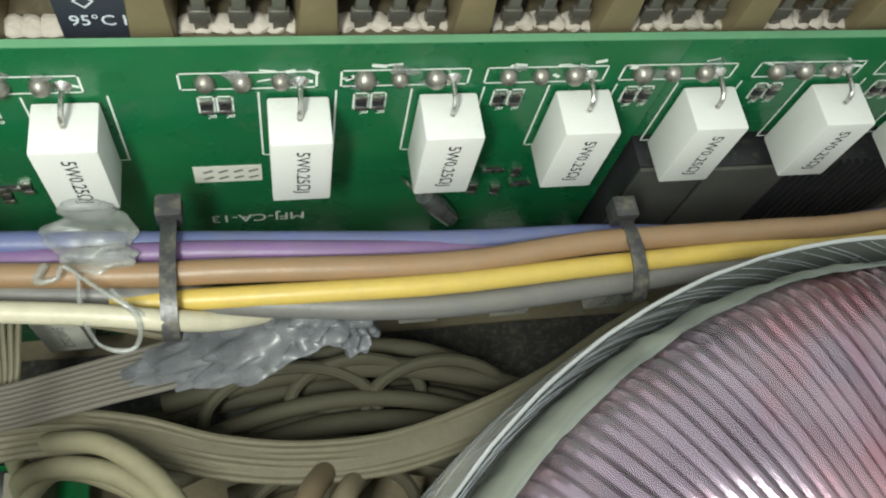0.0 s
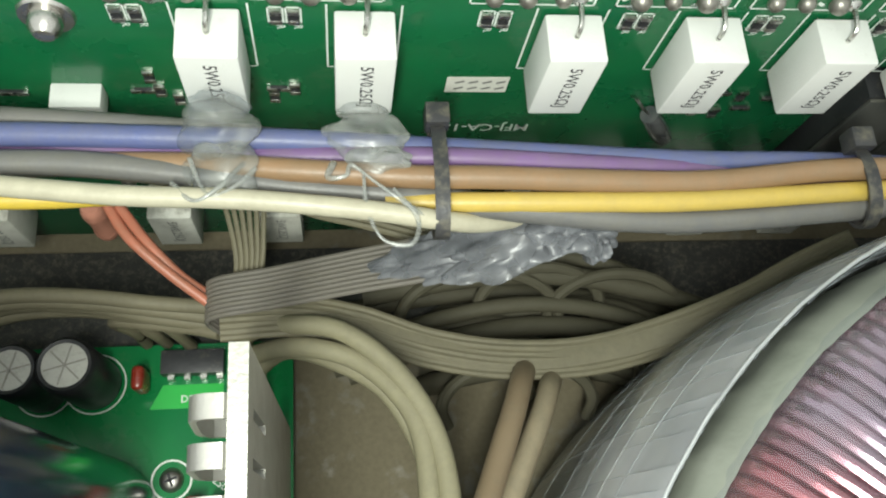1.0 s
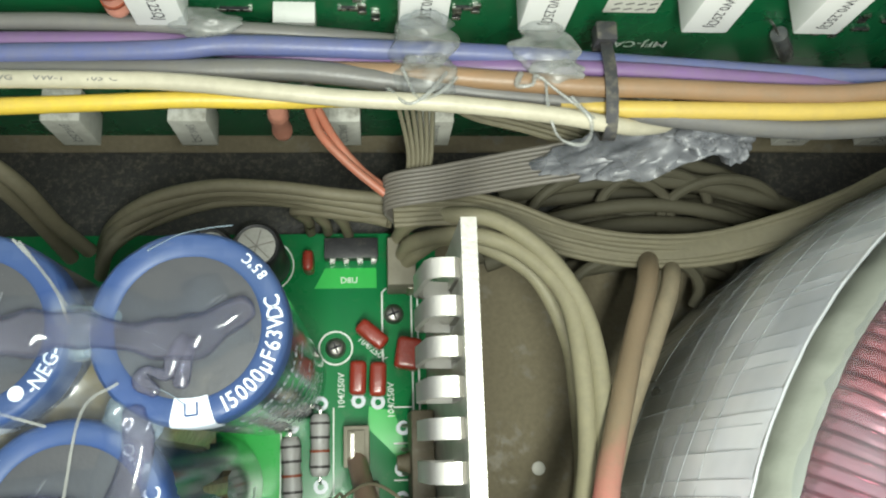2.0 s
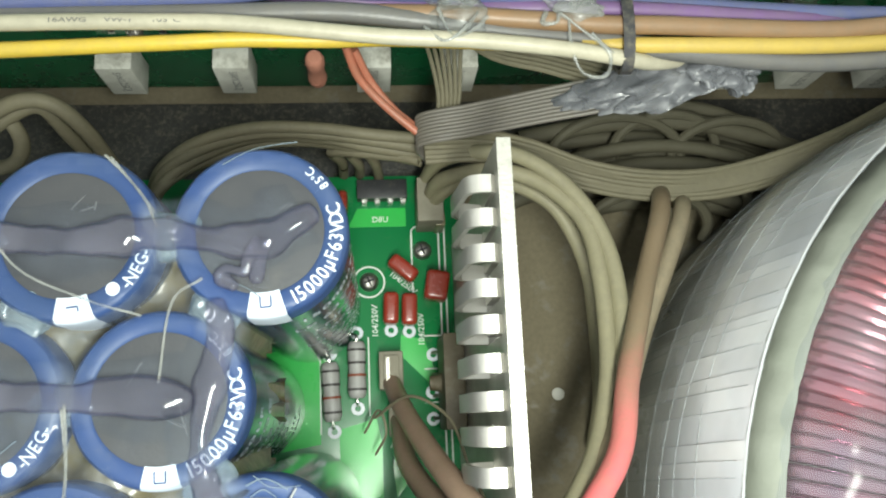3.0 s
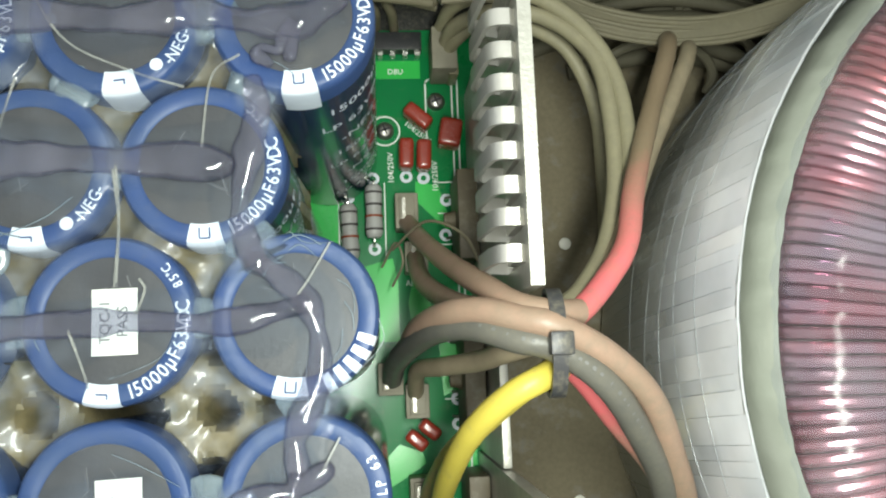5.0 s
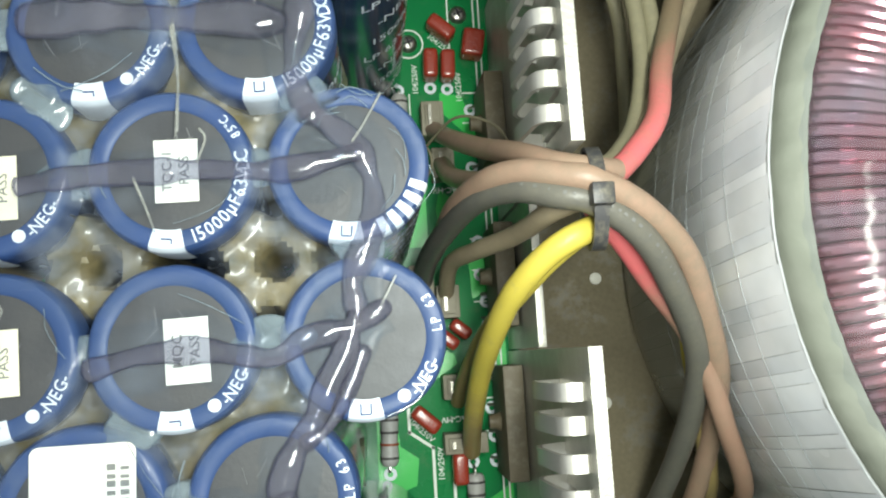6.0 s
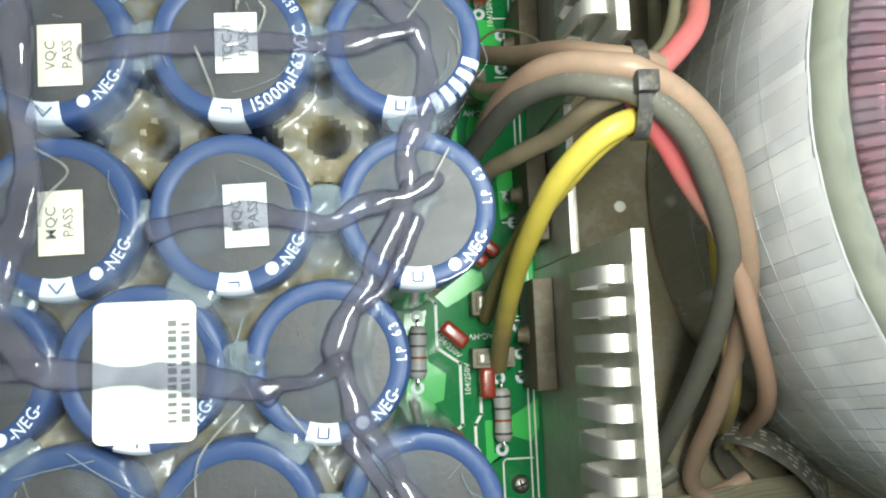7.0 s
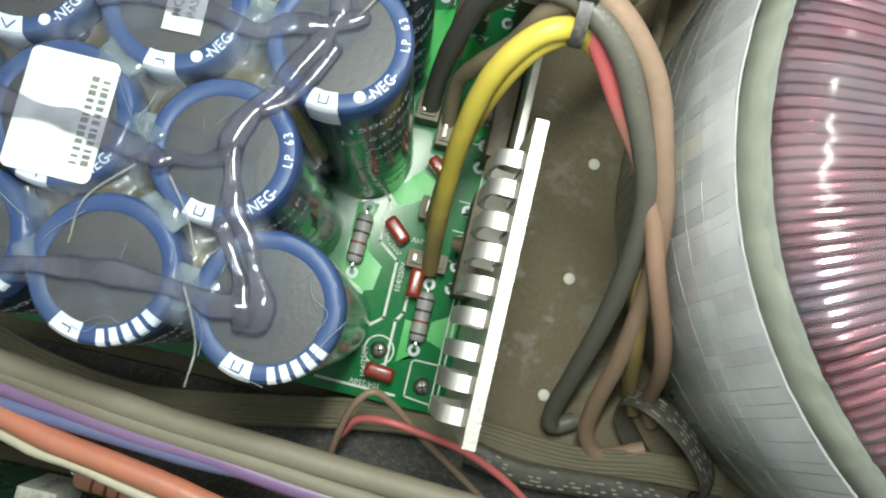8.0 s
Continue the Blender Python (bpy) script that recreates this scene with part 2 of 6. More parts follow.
def clear_material(name, colour, rough, low, high, scale=70.0, bump=0.3, tint=(0.93, 0.95, 0.97), feather=False, gloss=0.03, edge=0.35, coat=1.0):
    """Clear stuff with milky patches: part of the light passes straight on, the rest meets a glossy body."""
    m = material(name, colour, rough, scale=scale, bump=bump, fine=240, coat=coat, second=tuple(min(1, c * 1.5) for c in colour), amount=0.7)
    nt = m.node_tree
    n, l = nt.nodes, nt.links
    t = n.new("ShaderNodeTexNoise")
    t.inputs["Scale"].default_value, t.inputs["Detail"].default_value = scale * 1.6, 3.0
    co = n.new("ShaderNodeTexCoord")
    l.new(co.outputs["Object"], t.inputs["Vector"])
    r = n.new("ShaderNodeMapRange")
    r.inputs[1].default_value, r.inputs[2].default_value, r.inputs[3].default_value, r.inputs[4].default_value = 0.35, 0.68, low, high
    l.new(t.outputs["Fac"], r.inputs[0])
    clear = n.new("ShaderNodeBsdfTransparent")
    clear.inputs[0].default_value = (*tint, 1)
    mix = n.new("ShaderNodeMixShader")
    fac = r.outputs[0]
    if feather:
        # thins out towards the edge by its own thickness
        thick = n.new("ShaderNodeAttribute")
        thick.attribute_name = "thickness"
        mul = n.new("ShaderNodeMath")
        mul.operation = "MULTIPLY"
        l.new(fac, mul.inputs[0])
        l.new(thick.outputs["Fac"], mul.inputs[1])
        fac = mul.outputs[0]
    l.new(fac, mix.inputs[0])
    l.new(clear.outputs[0], mix.inputs[1])
    l.new(n["Principled BSDF"].outputs[0], mix.inputs[2])
    if not gloss and not edge:
        l.new(mix.outputs[0], n["Material Output"].inputs[0])
        return m
    # wet surface gloss over clear and milky parts alike
    facing = n.new("ShaderNodeLayerWeight")
    power, scaled = n.new("ShaderNodeMath"), n.new("ShaderNodeMath")
    power.operation, power.inputs[1].default_value = "POWER", 4.0
    scaled.operation, scaled.inputs[1].default_value, scaled.inputs[2].default_value = "MULTIPLY_ADD", edge, gloss
    l.new(facing.outputs["Facing"], power.inputs[0])
    l.new(power.outputs[0], scaled.inputs[0])
    shine = n.new("ShaderNodeBsdfGlossy")
    shine.inputs["Roughness"].default_value = rough
    bumps = [k for k in n if k.type == "BUMP"]
    if bumps:
        l.new(bumps[0].outputs[0], shine.inputs["Normal"])
    wet = n.new("ShaderNodeMixShader")
    l.new(scaled.outputs[0], wet.inputs[0])
    l.new(mix.outputs[0], wet.inputs[1])
    l.new(shine.outputs[0], wet.inputs[2])
    l.new(wet.outputs[0], n["Material Output"].inputs[0])
    return m


GLUE = clear_material("clear_hot_melt_glue", (0.105, 0.105, 0.14), 0.06, 0.1, 0.45, bump=0.16, tint=(0.77, 0.77, 0.84), gloss=0.04, edge=0.5)
GLUE_SKIN = clear_material("thin_glue_skin", (0.24, 0.28, 0.35), 0.08, 0.05, 0.42, 90.0, 0.25, feather=True, gloss=0.0, edge=0.06)
GLUE_WEB = clear_material("thin_glue_web", (0.17, 0.22, 0.25), 0.14, 0.25, 0.65, 90.0, 0.12)
FILM = clear_material("thin_milky_film", (0.42, 0.44, 0.44), 0.22, 0.1, 0.45, 26.0, 0.1, gloss=0.0, edge=0.0)
# milky film whose white also carries the reflection near the rim
FILM_SHEEN = clear_material("milky_film_with_painted_sheen", (0.80, 0.83, 0.89), 0.22, 0.75, 1.0, 26.0, 0.1, feather=True, gloss=0.0, edge=0.0)
FILM_TOP = clear_material("milky_film_top", (0.52, 0.55, 0.60), 0.2, 0.45, 0.8, 26.0, 0.1, gloss=0.0, edge=0.0)
# its faint milkiness lightens the windings in place of missing highlights
COVER = clear_material("clear_cover_film", (0.50, 0.46, 0.50), 0.14, 0.04, 0.15, 45.0, 0.1, gloss=0.0, edge=0.0)
GLUE_GREY = clear_material("torn_grey_hot_melt_glue", (0.115, 0.12, 0.13), 0.42, 0.45, 0.9, 110.0, 0.35, gloss=0.008, edge=0.08, coat=0.2)
GLUE_MILKY = clear_material("milky_hot_melt_glue", (0.28, 0.285, 0.26), 0.38, 0.12, 0.5, 120.0, 0.4, gloss=0.012, edge=0.12, coat=0.3)


# ---- builders ----
def thing(name, at=(0, 0, 0), label="", category="", group="", kind=""):
    ob = new(name)
    ob.empty_display_size = 0.005
    ob.location = Vector(at) * K
    return tagged(ob, label, category, group, kind)


def base_of(ob):
    p = Vector((0, 0, 0))
    while ob:
        p += ob.location
        ob = ob.parent
    return p


def part(name, bm, mat, parent=None, label="", smooth=True):
    """bm: a bmesh in plan centimetres, or (verts, faces)."""
    me = bpy.data.meshes.new(name)
    if isinstance(bm, tuple):
        me.from_pydata(*[bm[0], [], bm[1]])
    else:
        bm.to_mesh(me)
        bm.free()
    o = base_of(parent)
    me.transform(Matrix.Translation(-o) @ Matrix.Scale(K, 4))
    me.materials.append(mat)
    if smooth:
        me.shade_smooth()
        me.set_sharp_from_angle(angle=radians(38))
    ob = new(name, me)
    ob.parent = parent
    if label:
        ob["label"] = label
    return ob


def box(x0, x1, y0, y1, z0, z1, bevel=0.0, bm=None, seg=2):
    out = bm or bmesh.new()
    r = bmesh.ops.create_cube(out, size=1)
    for v in r["verts"]:
        v.co = Vector(((x0 + x1) / 2 + v.co.x * (x1 - x0), (y0 + y1) / 2 + v.co.y * (y1 - y0), (z0 + z1) / 2 + v.co.z * (z1 - z0)))
    if bevel:
        es = list({e for v in r["verts"] for e in v.link_edges})
        bmesh.ops.bevel(out, geom=es, offset=bevel, segments=seg, affect="EDGES", profile=0.6)
    return out


def lathe(profile, seg=48, centre=(0, 0), bm=None, wrinkled=0.0):
    out = bm or bmesh.new()
    rings = []
    for r, z in profile:
        if r < 1e-6:
            rings.append([out.verts.new((centre[0], centre[1], z))])
        else:
            rings.append([out.verts.new((centre[0] + r * math.cos(a), centre[1] + r * math.sin(a), z)) for a in (2 * math.pi * k / seg for k in range(seg))])
    for a, b in zip(rings, rings[1:]):
        for k in range(seg):
            j = (k + 1) % seg
            if len(a) == 1:
                out.faces.new((a[0], b[k], b[j])[::-1])
            elif len(b) == 1:
                out.faces.new((a[k], a[j], b[0]))
            else:
                out.faces.new((a[k], a[j], b[j], b[k]))
    if wrinkled:
        for v in out.verts:
            k = wrinkled * noise.noise(v.co * 1.9) + 0.4 * wrinkled * noise.noise(v.co * 6.0)
            v.co += Vector(((v.co.x - centre[0]) * k * 0.8, (v.co.y - centre[1]) * k * 0.8, 0.5 * k))
    bmesh.ops.recalc_face_normals(out, faces=out.faces)
    return out


def spline(pts, sub=8):
    p = [Vector(q) for q in pts]
    p = [2 * p[0] - p[1], *p, 2 * p[-1] - p[-2]]
    out = []
    for i in range(1, len(p) - 2):
        for k in range(sub):
            t = k / sub
            a, b, c, d = p[i - 1], p[i], p[i + 1], p[i + 2]
            out.append(0.5 * (2 * b + (c - a) * t + (2 * a - 5 * b + 4 * c - d) * t * t + (3 * b - a - 3 * c + d) * t ** 3))
    return out + [p[-2]]


def tube(pts, r, seg=10, sub=8, flat=1.0, wobble=0.0, up=(0, 0, 1), bm=None):
    """A round or flattened strand along a smooth line. r: a radius, or one for each given point."""
    line = spline(pts, sub)
    radii = spline([(v, 0, 0) for v in r], sub) if isinstance(r, (list, tuple)) else None
    verts, faces = [], []
    side = Vector(up)
    for i, q in enumerate(line):
        d = (line[min(i + 1, len(line) - 1)] - line[max(i - 1, 0)]).normalized()
        s = d.cross(side)
        s = s.normalized() if s.length > 1e-4 else d.orthogonal().normalized()
        u = s.cross(d)
        rr = radii[i].x if radii else r
        if wobble:
            rr *= 1 + wobble * noise.noise(q * 2.3)
        for k in range(seg):
            a = 2 * math.pi * k / seg
            verts.append(q + s * (rr * math.cos(a)) + u * (rr * flat * math.sin(a)))
    for i in range(len(line) - 1):
        for k in range(seg):
            j = (k + 1) % seg
            faces.append((i * seg + k, i * seg + j, (i + 1) * seg + j, (i + 1) * seg + k))
    faces.append(tuple(range(seg))[::-1])
    faces.append(tuple((len(line) - 1) * seg + k for k in range(seg)))
    if bm is not None:
        vs = [bm.verts.new(v) for v in verts]
        for f in faces:
            bm.faces.new([vs[k] for k in f])
        return bm
    return verts, faces


def blob(c, r, squash=(1, 1, 1), rough=0.25, sub=3, bm=None, freq=1.3):
    out = bm or bmesh.new()
    made = bmesh.ops.create_icosphere(out, subdivisions=sub, radius=1)
    for v in made["verts"]:
        d = v.co.copy()
        k = r * (1 + rough * noise.noise(d * freq + Vector(c)))
        v.co = Vector(c) + Vector((d.x * squash[0], d.y * squash[1], d.z * squash[2])) * k
    return out


GLYPHS = {}


def glyphs(text, size):
    """Flat lettering: points and faces in the xy plane, centred on x, its foot at y = 0."""
    if (text, size) not in GLYPHS:
        cu = bpy.data.curves.new("lettering", "FONT")
        cu.body, cu.size, cu.align_x, cu.resolution_u = text, size, "CENTER", 2
        cu.offset = size * 0.008
        ob = new("lettering", cu)
        me = bpy.data.meshes.new_from_object(ob.evaluated_get(bpy.context.evaluated_depsgraph_get()))
        GLYPHS[(text, size)] = ([v.co.copy() for v in me.vertices], [tuple(p.vertices) for p in me.polygons])
        bpy.data.objects.remove(ob)
        bpy.data.curves.remove(cu)
        bpy.data.meshes.remove(me)
    return GLYPHS[(text, size)]


def lettering(text, size, place, bm=None):
    """place: a function from (x, y) on the lettering to a point."""
    out = bm or bmesh.new()
    vs, fs = glyphs(text, size)
    made = [out.verts.new(place(v.x, v.y)) for v in vs]
    for f in fs:
        out.faces.new([made[k] for k in f])
    return out


def plane_place(o, ax, ay):
    o, ax, ay = Vector(o), Vector(ax), Vector(ay)
    return lambda x, y: o + ax * x + ay * y


def arc_text(text, size, c, r, z, start, bm, spread=1.0):
    """Letters round a centre, one by one, from the angle start (degrees) counter-clockwise, their tops inwards."""
    a = radians(start)
    for ch in text:
        w = size * (0.32 if ch in "1.-°I" else 0.62) * spread
        a += w / 2 / r
        if ch != " ":
            rad, tan = Vector((math.cos(a), math.sin(a), 0)), Vector((-math.sin(a), math.cos(a), 0))
            o = Vector((c[0], c[1], z)) + rad * r
            lettering(ch, size, lambda x, y: o + tan * x * 0.86 - rad * y, bm)
        a += w / 2 / r
    return bm

# ---- the chassis ----
def structure(name, bm, mat, label="", smooth=True):
    ob = part(name, bm, mat, None, label, smooth)
    return tagged(ob, kind="structure")


structure("floor", box(-34, 34, -29.5, 1.6, -0.3, 0.0), M["steel"], "dusty bare steel chassis floor")
structure("wall_north", box(-34, 34, 1.6, 2.2, -0.3, 14.5), M["steel"], "dusty steel chassis wall behind the heatsink")
structure("wall_south", box(-34, 34, -30.1, -29.5, -0.3, 14.5), M["steel"], "dusty steel chassis wall")
structure("wall_west", box(-34.6, -34, -29.5, 1.6, -0.3, 14.5), M["steel"], "dusty steel chassis wall")
structure("wall_east", box(34, 34.6, -29.5, 1.6, -0.3, 14.5), M["steel"], "dusty steel chassis wall")
tagged(structure("trim", box(-33.8, 16, -2.9, -0.1, 0.004, 0.25, 0.03), M["steel_black"], "black speckled insulating sheet on the chassis floor"), category="sheet")


# holes with a lit surface beneath, drawn as pale discs instead of cut through
def bright_hole(x, y):
    t = thing("floor_plug", (x, y, 0), "pale disc standing in for a bright hole in the dusty steel floor", "plug", "plugs in the floor")
    part("plug", lathe([(0, 0.06), (0.16, 0.06), (0.2, 0.03), (0.21, -0.05)], 20, (x, y)), M["paper"], t)


for y in (-10.06, -14.34, -18.5, -22.6):
    bright_hole(0.0, y)


# ---- the upright driver board ----
def upright_board(name, y, x0, x1, z0, z1, facing, label):
    t = thing(name, ((x0 + x1) / 2, y, z0), label, "circuit board")
    part("laminate", box(x0, x1, min(y, y - facing * 0.16), max(y, y - facing * 0.16), z0, z1, 0.015), M["mask"], t, "glossy green solder mask")
    part("board_edge", box(x0, x1, min(y - facing * 0.008, y - facing * 0.152), max(y - facing * 0.008, y - facing * 0.152), z1, z1 + 0.02), M["board_edge"], t, "pale green cut edge")
    return t


BY = 0.1
driver = upright_board("driver_board", BY, -33, 8.6, 1.2, 12.75, -1, "upright green driver circuit board with white silkscreen")
part("laminate", box(8.6, 20, BY, BY + 0.16, 9.9, 12.75, 0.015), M["mask"], driver, "glossy green solder mask")
part("board_edge", box(8.6, 20, BY + 0.008, BY + 0.152, 12.75, 12.77), M["board_edge"], driver, "pale green cut edge")
FY = BY - 0.006


def outline(pts, w=0.045, y=FY, bm=None):
    """White silkscreen lines on the upright board, through (x, z) points."""
    out = bm or bmesh.new()
    for (xa, za), (xb, zb) in zip(pts, pts[1:]):
        d = Vector((xb - xa, 0, zb - za)).normalized()
        s = Vector((d.z, 0, -d.x)) * w / 2
        a, b = Vector((xa, y, za)) - d * w / 2, Vector((xb, y, zb)) + d * w / 2
        out.faces.new([out.verts.new(v) for v in (a - s, b - s, b + s, a + s)])
    return out


def cement_resistor(x, z, y=BY, out=-1, mat="ceramic", group="cement resistors on the driver board", glued=False, upper=True, turn=0.0):
    """White cement resistor lying upright against a board; x: its left edge, z: its foot."""
    label = "white cement resistor printed 5W0.25ΩJ on the green board"
    if glued:
        label = "white cement resistor printed 5W0.25ΩJ, glued to the wires"
    if mat != "ceramic":
        label = "dusty white cement power resistor low on the green board"
    t = thing("cement_resistor", (x + 0.5, y, z), label, "resistor", group)
    f = y + out * 0.98
    b = box(x, x + 1.0, min(y + out * 0.06, f), max(y + out * 0.06, f), z, z + 1.8, 0.05)
    body = part("body", b, M[mat], t)
    bm = bmesh.new()
    if upper:
        lettering("5W0.25ΩJ", 0.31, plane_place((x + 0.42, f + out * 0.004, z + 0.92), (0, 0, -1), (1, 0, 0)), bm)
        part("print", bm, M["ink"], body, "black printed rating")
        c, top = x + 0.5, z + 1.8
        part("lead", tube([(c, y + out * 0.52, top - 0.03), (c, y + out * 0.52, top + 0.14), (c + 0.02, y + out * 0.44, top + 0.27), (c + 0.03, y + out * 0.22, top + 0.32), (c + 0.04, y + out * 0.02, top + 0.31)], 0.045, 8, 6), M["tin"], t, "bent tinned lead")
        part("solder", lathe([(0, 0.12), (0.05, 0.1), (0.13, 0.02), (0.15, 0)], 12), M["tin"], t)
        s = t.children[-1]
        s.data.transform(Matrix.Translation(base_of(t)))
        s.data.transform(Matrix.Translation(-base_of(t)) @ Matrix.Translation(Vector((c + 0.04, y, top + 0.31)) * K) @ Matrix.Rotation(radians(90 if out < 0 else -90), 4, "X"))
    else:
        lettering("5W0.25ΩJ", 0.31, plane_place((x + 0.42, f + out * 0.004, z + 0.92), (0, 0, -1), (1, 0, 0)), bm)
        part("print", bm, M["ink_faint"], body, "faded printed rating")
    return t


for x in (-4.35, -1.85, 1.67, 4.16, 6.55, 8.95, 11.5, 14.0, -9.6):
    cement_resistor(x, 9.75, glued=x in (-4.35, -1.85))
for x in (-13.4, -10.2, -6.2, -3.7, 2.4, 4.6, 7.0, 9.6):
    cement_resistor(x, 2.95, mat="ceramic_dusty", group="lower cement resistors", upper=False)

# ---- reservoir supply board ----
psu = thing("supply_board", (-9.5, -13.5, 1.4), "green power supply circuit board with bright copper pours", "circuit board")
part("laminate", box(-17.5, -3.05, -23.95, -3.1, 1.35, 1.5, 0.02), M["mask_psu"], psu, "glossy green solder mask")


rng = random.Random(4)


def reservoir_cap(c, turn=0.0, tilt=0.0, kind=0, z0=1.5, top=12.3):
    h = top - z0
    t = thing("reservoir_capacitor", (c[0], c[1], z0), "tall blue electrolytic capacitor with a grey rubber top", "capacitor", "reservoir capacitors")
    r = 1.5 if c[1] < -9 else 1.54
    o = (c[0], c[1])
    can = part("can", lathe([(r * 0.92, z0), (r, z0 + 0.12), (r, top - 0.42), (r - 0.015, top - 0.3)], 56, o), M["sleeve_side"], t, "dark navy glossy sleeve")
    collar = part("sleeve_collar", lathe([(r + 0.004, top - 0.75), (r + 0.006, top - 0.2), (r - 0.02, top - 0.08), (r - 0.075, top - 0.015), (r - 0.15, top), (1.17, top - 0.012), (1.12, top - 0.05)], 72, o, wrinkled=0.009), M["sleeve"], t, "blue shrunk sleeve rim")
    disc = part("top_disc", lathe([(0, top - 0.045), (0.9, top - 0.05), (1.15, top - 0.06)], 48, o), M["cap_top"], t, "matt grey rubber disc")
    bm = bmesh.new()
    for k in range(4):
        p = Vector((o[0] + rng.uniform(-0.6, 0.5), o[1] + rng.uniform(-0.6, 0.6), top - 0.042))
        q = p + Vector((rng.uniform(-0.3, 0.3), rng.uniform(0.05, 0.4), 0))
        tube([p, (p + q) / 2, q], rng.uniform(0.008, 0.018), 5, 2, bm=bm)
    part("vent_marks", bm, M["scratch"], disc, "fine scored marks")
    a0 = radians(270 + turn)
    bm = bmesh.new()
    # pale polarity block over the rim and down the side
    prof = [(1.1, top - 0.012), (r - 0.2, top + 0.008), (r - 0.07, top - 0.004), (r - 0.008, top - 0.075), (r + 0.014, top - 0.2), (r + 0.012, top - 1.0)]
    for (ra, za), (rb, zb) in zip(prof, prof[1:]):
        for k in range(6):
            aa, ab = a0 + (k - 3) * 0.075, a0 + (k - 2) * 0.075
            bm.faces.new([bm.verts.new((o[0] + q * math.cos(w), o[1] + q * math.sin(w), z)) for q, w, z in ((ra, aa, za), (rb, aa, zb), (rb, ab, zb), (ra, ab, za))])
    bmesh.ops.remove_doubles(bm, verts=bm.verts, dist=1e-4)
    bmesh.ops.recalc_face_normals(bm, faces=bm.faces)
    part("polarity_mark", bm, M["white_print"], collar, "white polarity block")
    bm = bmesh.new()
    shape = ([(-0.14, -0.08), (0.0, 0.1), (0.14, -0.08)], [(-0.09, -0.1), (-0.09, 0.09), (0.09, 0.09), (0.09, -0.1)], [(-0.1, 0.0), (0.09, 0.0), (0.09, 0.09)])[len(CAPS) % 3]
    out, side = Vector((math.cos(a0), math.sin(a0), 0)), Vector((-math.sin(a0), math.cos(a0), 0))
    spots = [Vector((o[0], o[1], top + 0.008)) + out * (1.27 + v) + side * u for u, v in shape]
    for p, q in zip(spots, spots[1:]):
        tube([p, (p + q) / 2, q], 0.016, 5, 1, bm=bm)
    part("polarity_symbol", bm, M["sleeve"], collar, "thin blue outline in the white block")
    bm = bmesh.new()
    d = 270 + turn
    rr, zz = r - 0.085, top + 0.012
    if kind == 0:
        arc_text("15000µF63VDC", 0.36, o, rr, zz, d + 20, bm, 0.84)
        arc_text("85°C", 0.24, o, rr, zz, d + 118, bm, 1.0)
    elif kind == 1:
        w = radians(d + 33)
        lathe([(0, top + 0.008), (0.12, top + 0.008)], 14, (o[0] + 1.26 * math.cos(w), o[1] + 1.26 * math.sin(w)), bm)
        arc_text("-NEG-", 0.32, o, rr, zz, d + 40, bm, 0.98)
        if len(CAPS) % 3 == 1:
            arc_text("LP 63", 0.26, o, rr, zz, d + 92, bm, 1.0)
    else:
        # maker's mark as plain bars
        for k in range(5):
            w = radians(d + 30 + k * 11)
            bar = [(r - 0.33, top + 0.012), (r - 0.2, top + 0.012), (r - 0.075, top + 0.003), (r - 0.01, top - 0.06), (r + 0.016, top - 0.18)]
            for s, ((ra, za), (rb, zb)) in enumerate(zip(bar, bar[1:])):
                bm.faces.new([bm.verts.new((o[0] + q * math.cos(w + u), o[1] + q * math.sin(w + u), z)) for q, u, z in ((ra, -0.06, za), (rb, -0.06, zb), (rb, 0.06, zb), (ra, 0.06, za))])
    part("print", bm, M["white_print"], collar, "white printed rating")
    # printing down the side
    bm = bmesh.new()
    for n_ in range(8):
        z = top - 1.8 - n_ * 1.05
        w0 = radians(d + 48)
        txt = ("15000µF", "LP 63VDC", "-NEG-")[n_ % 3]
        lettering(txt, 0.5, lambda x, y: (o[0] + (r + 0.008) * math.cos(w0 + x / r), o[1] + (r + 0.008) * math.sin(w0 + x / r), z + y), bm)
    part("side_print", bm, M["white_print"], can, "white lettering down the can")
    return t


ROWS_ = [(-7.35, (-7.8, -11.08, -14.3), 0), (-10.2, (-9.45, -12.5, -15.7), 0), (-12.98, (-7.82, -11.04, -14.3), 0),
         (-16.2, (-7.68, -11.06, -14.15), 1), (-18.95, (-9.38, -12.65, -15.6), 1), (-21.72, (-7.77, -11.0, -14.0), 2)]
CAPS = []
for row, (y, xs, kind) in enumerate(ROWS_):
    for col, x in enumerate(xs):
        k = kind
        if (row, col) == (2, 0):
            k = 2
        if row in (2,) and col == 2 or (row == 0 and col == 1) or (row == 1 and col == 1):
            k = 1
        if (row, col) == (5, 0):
            k = 2
        CAPS.append((x, y))
        reservoir_cap((x, y), {0: 6, 1: 2, 2: -6, 3: 0, 4: -6, 5: -14}[row] + rng.uniform(-3, 3), 0, k)

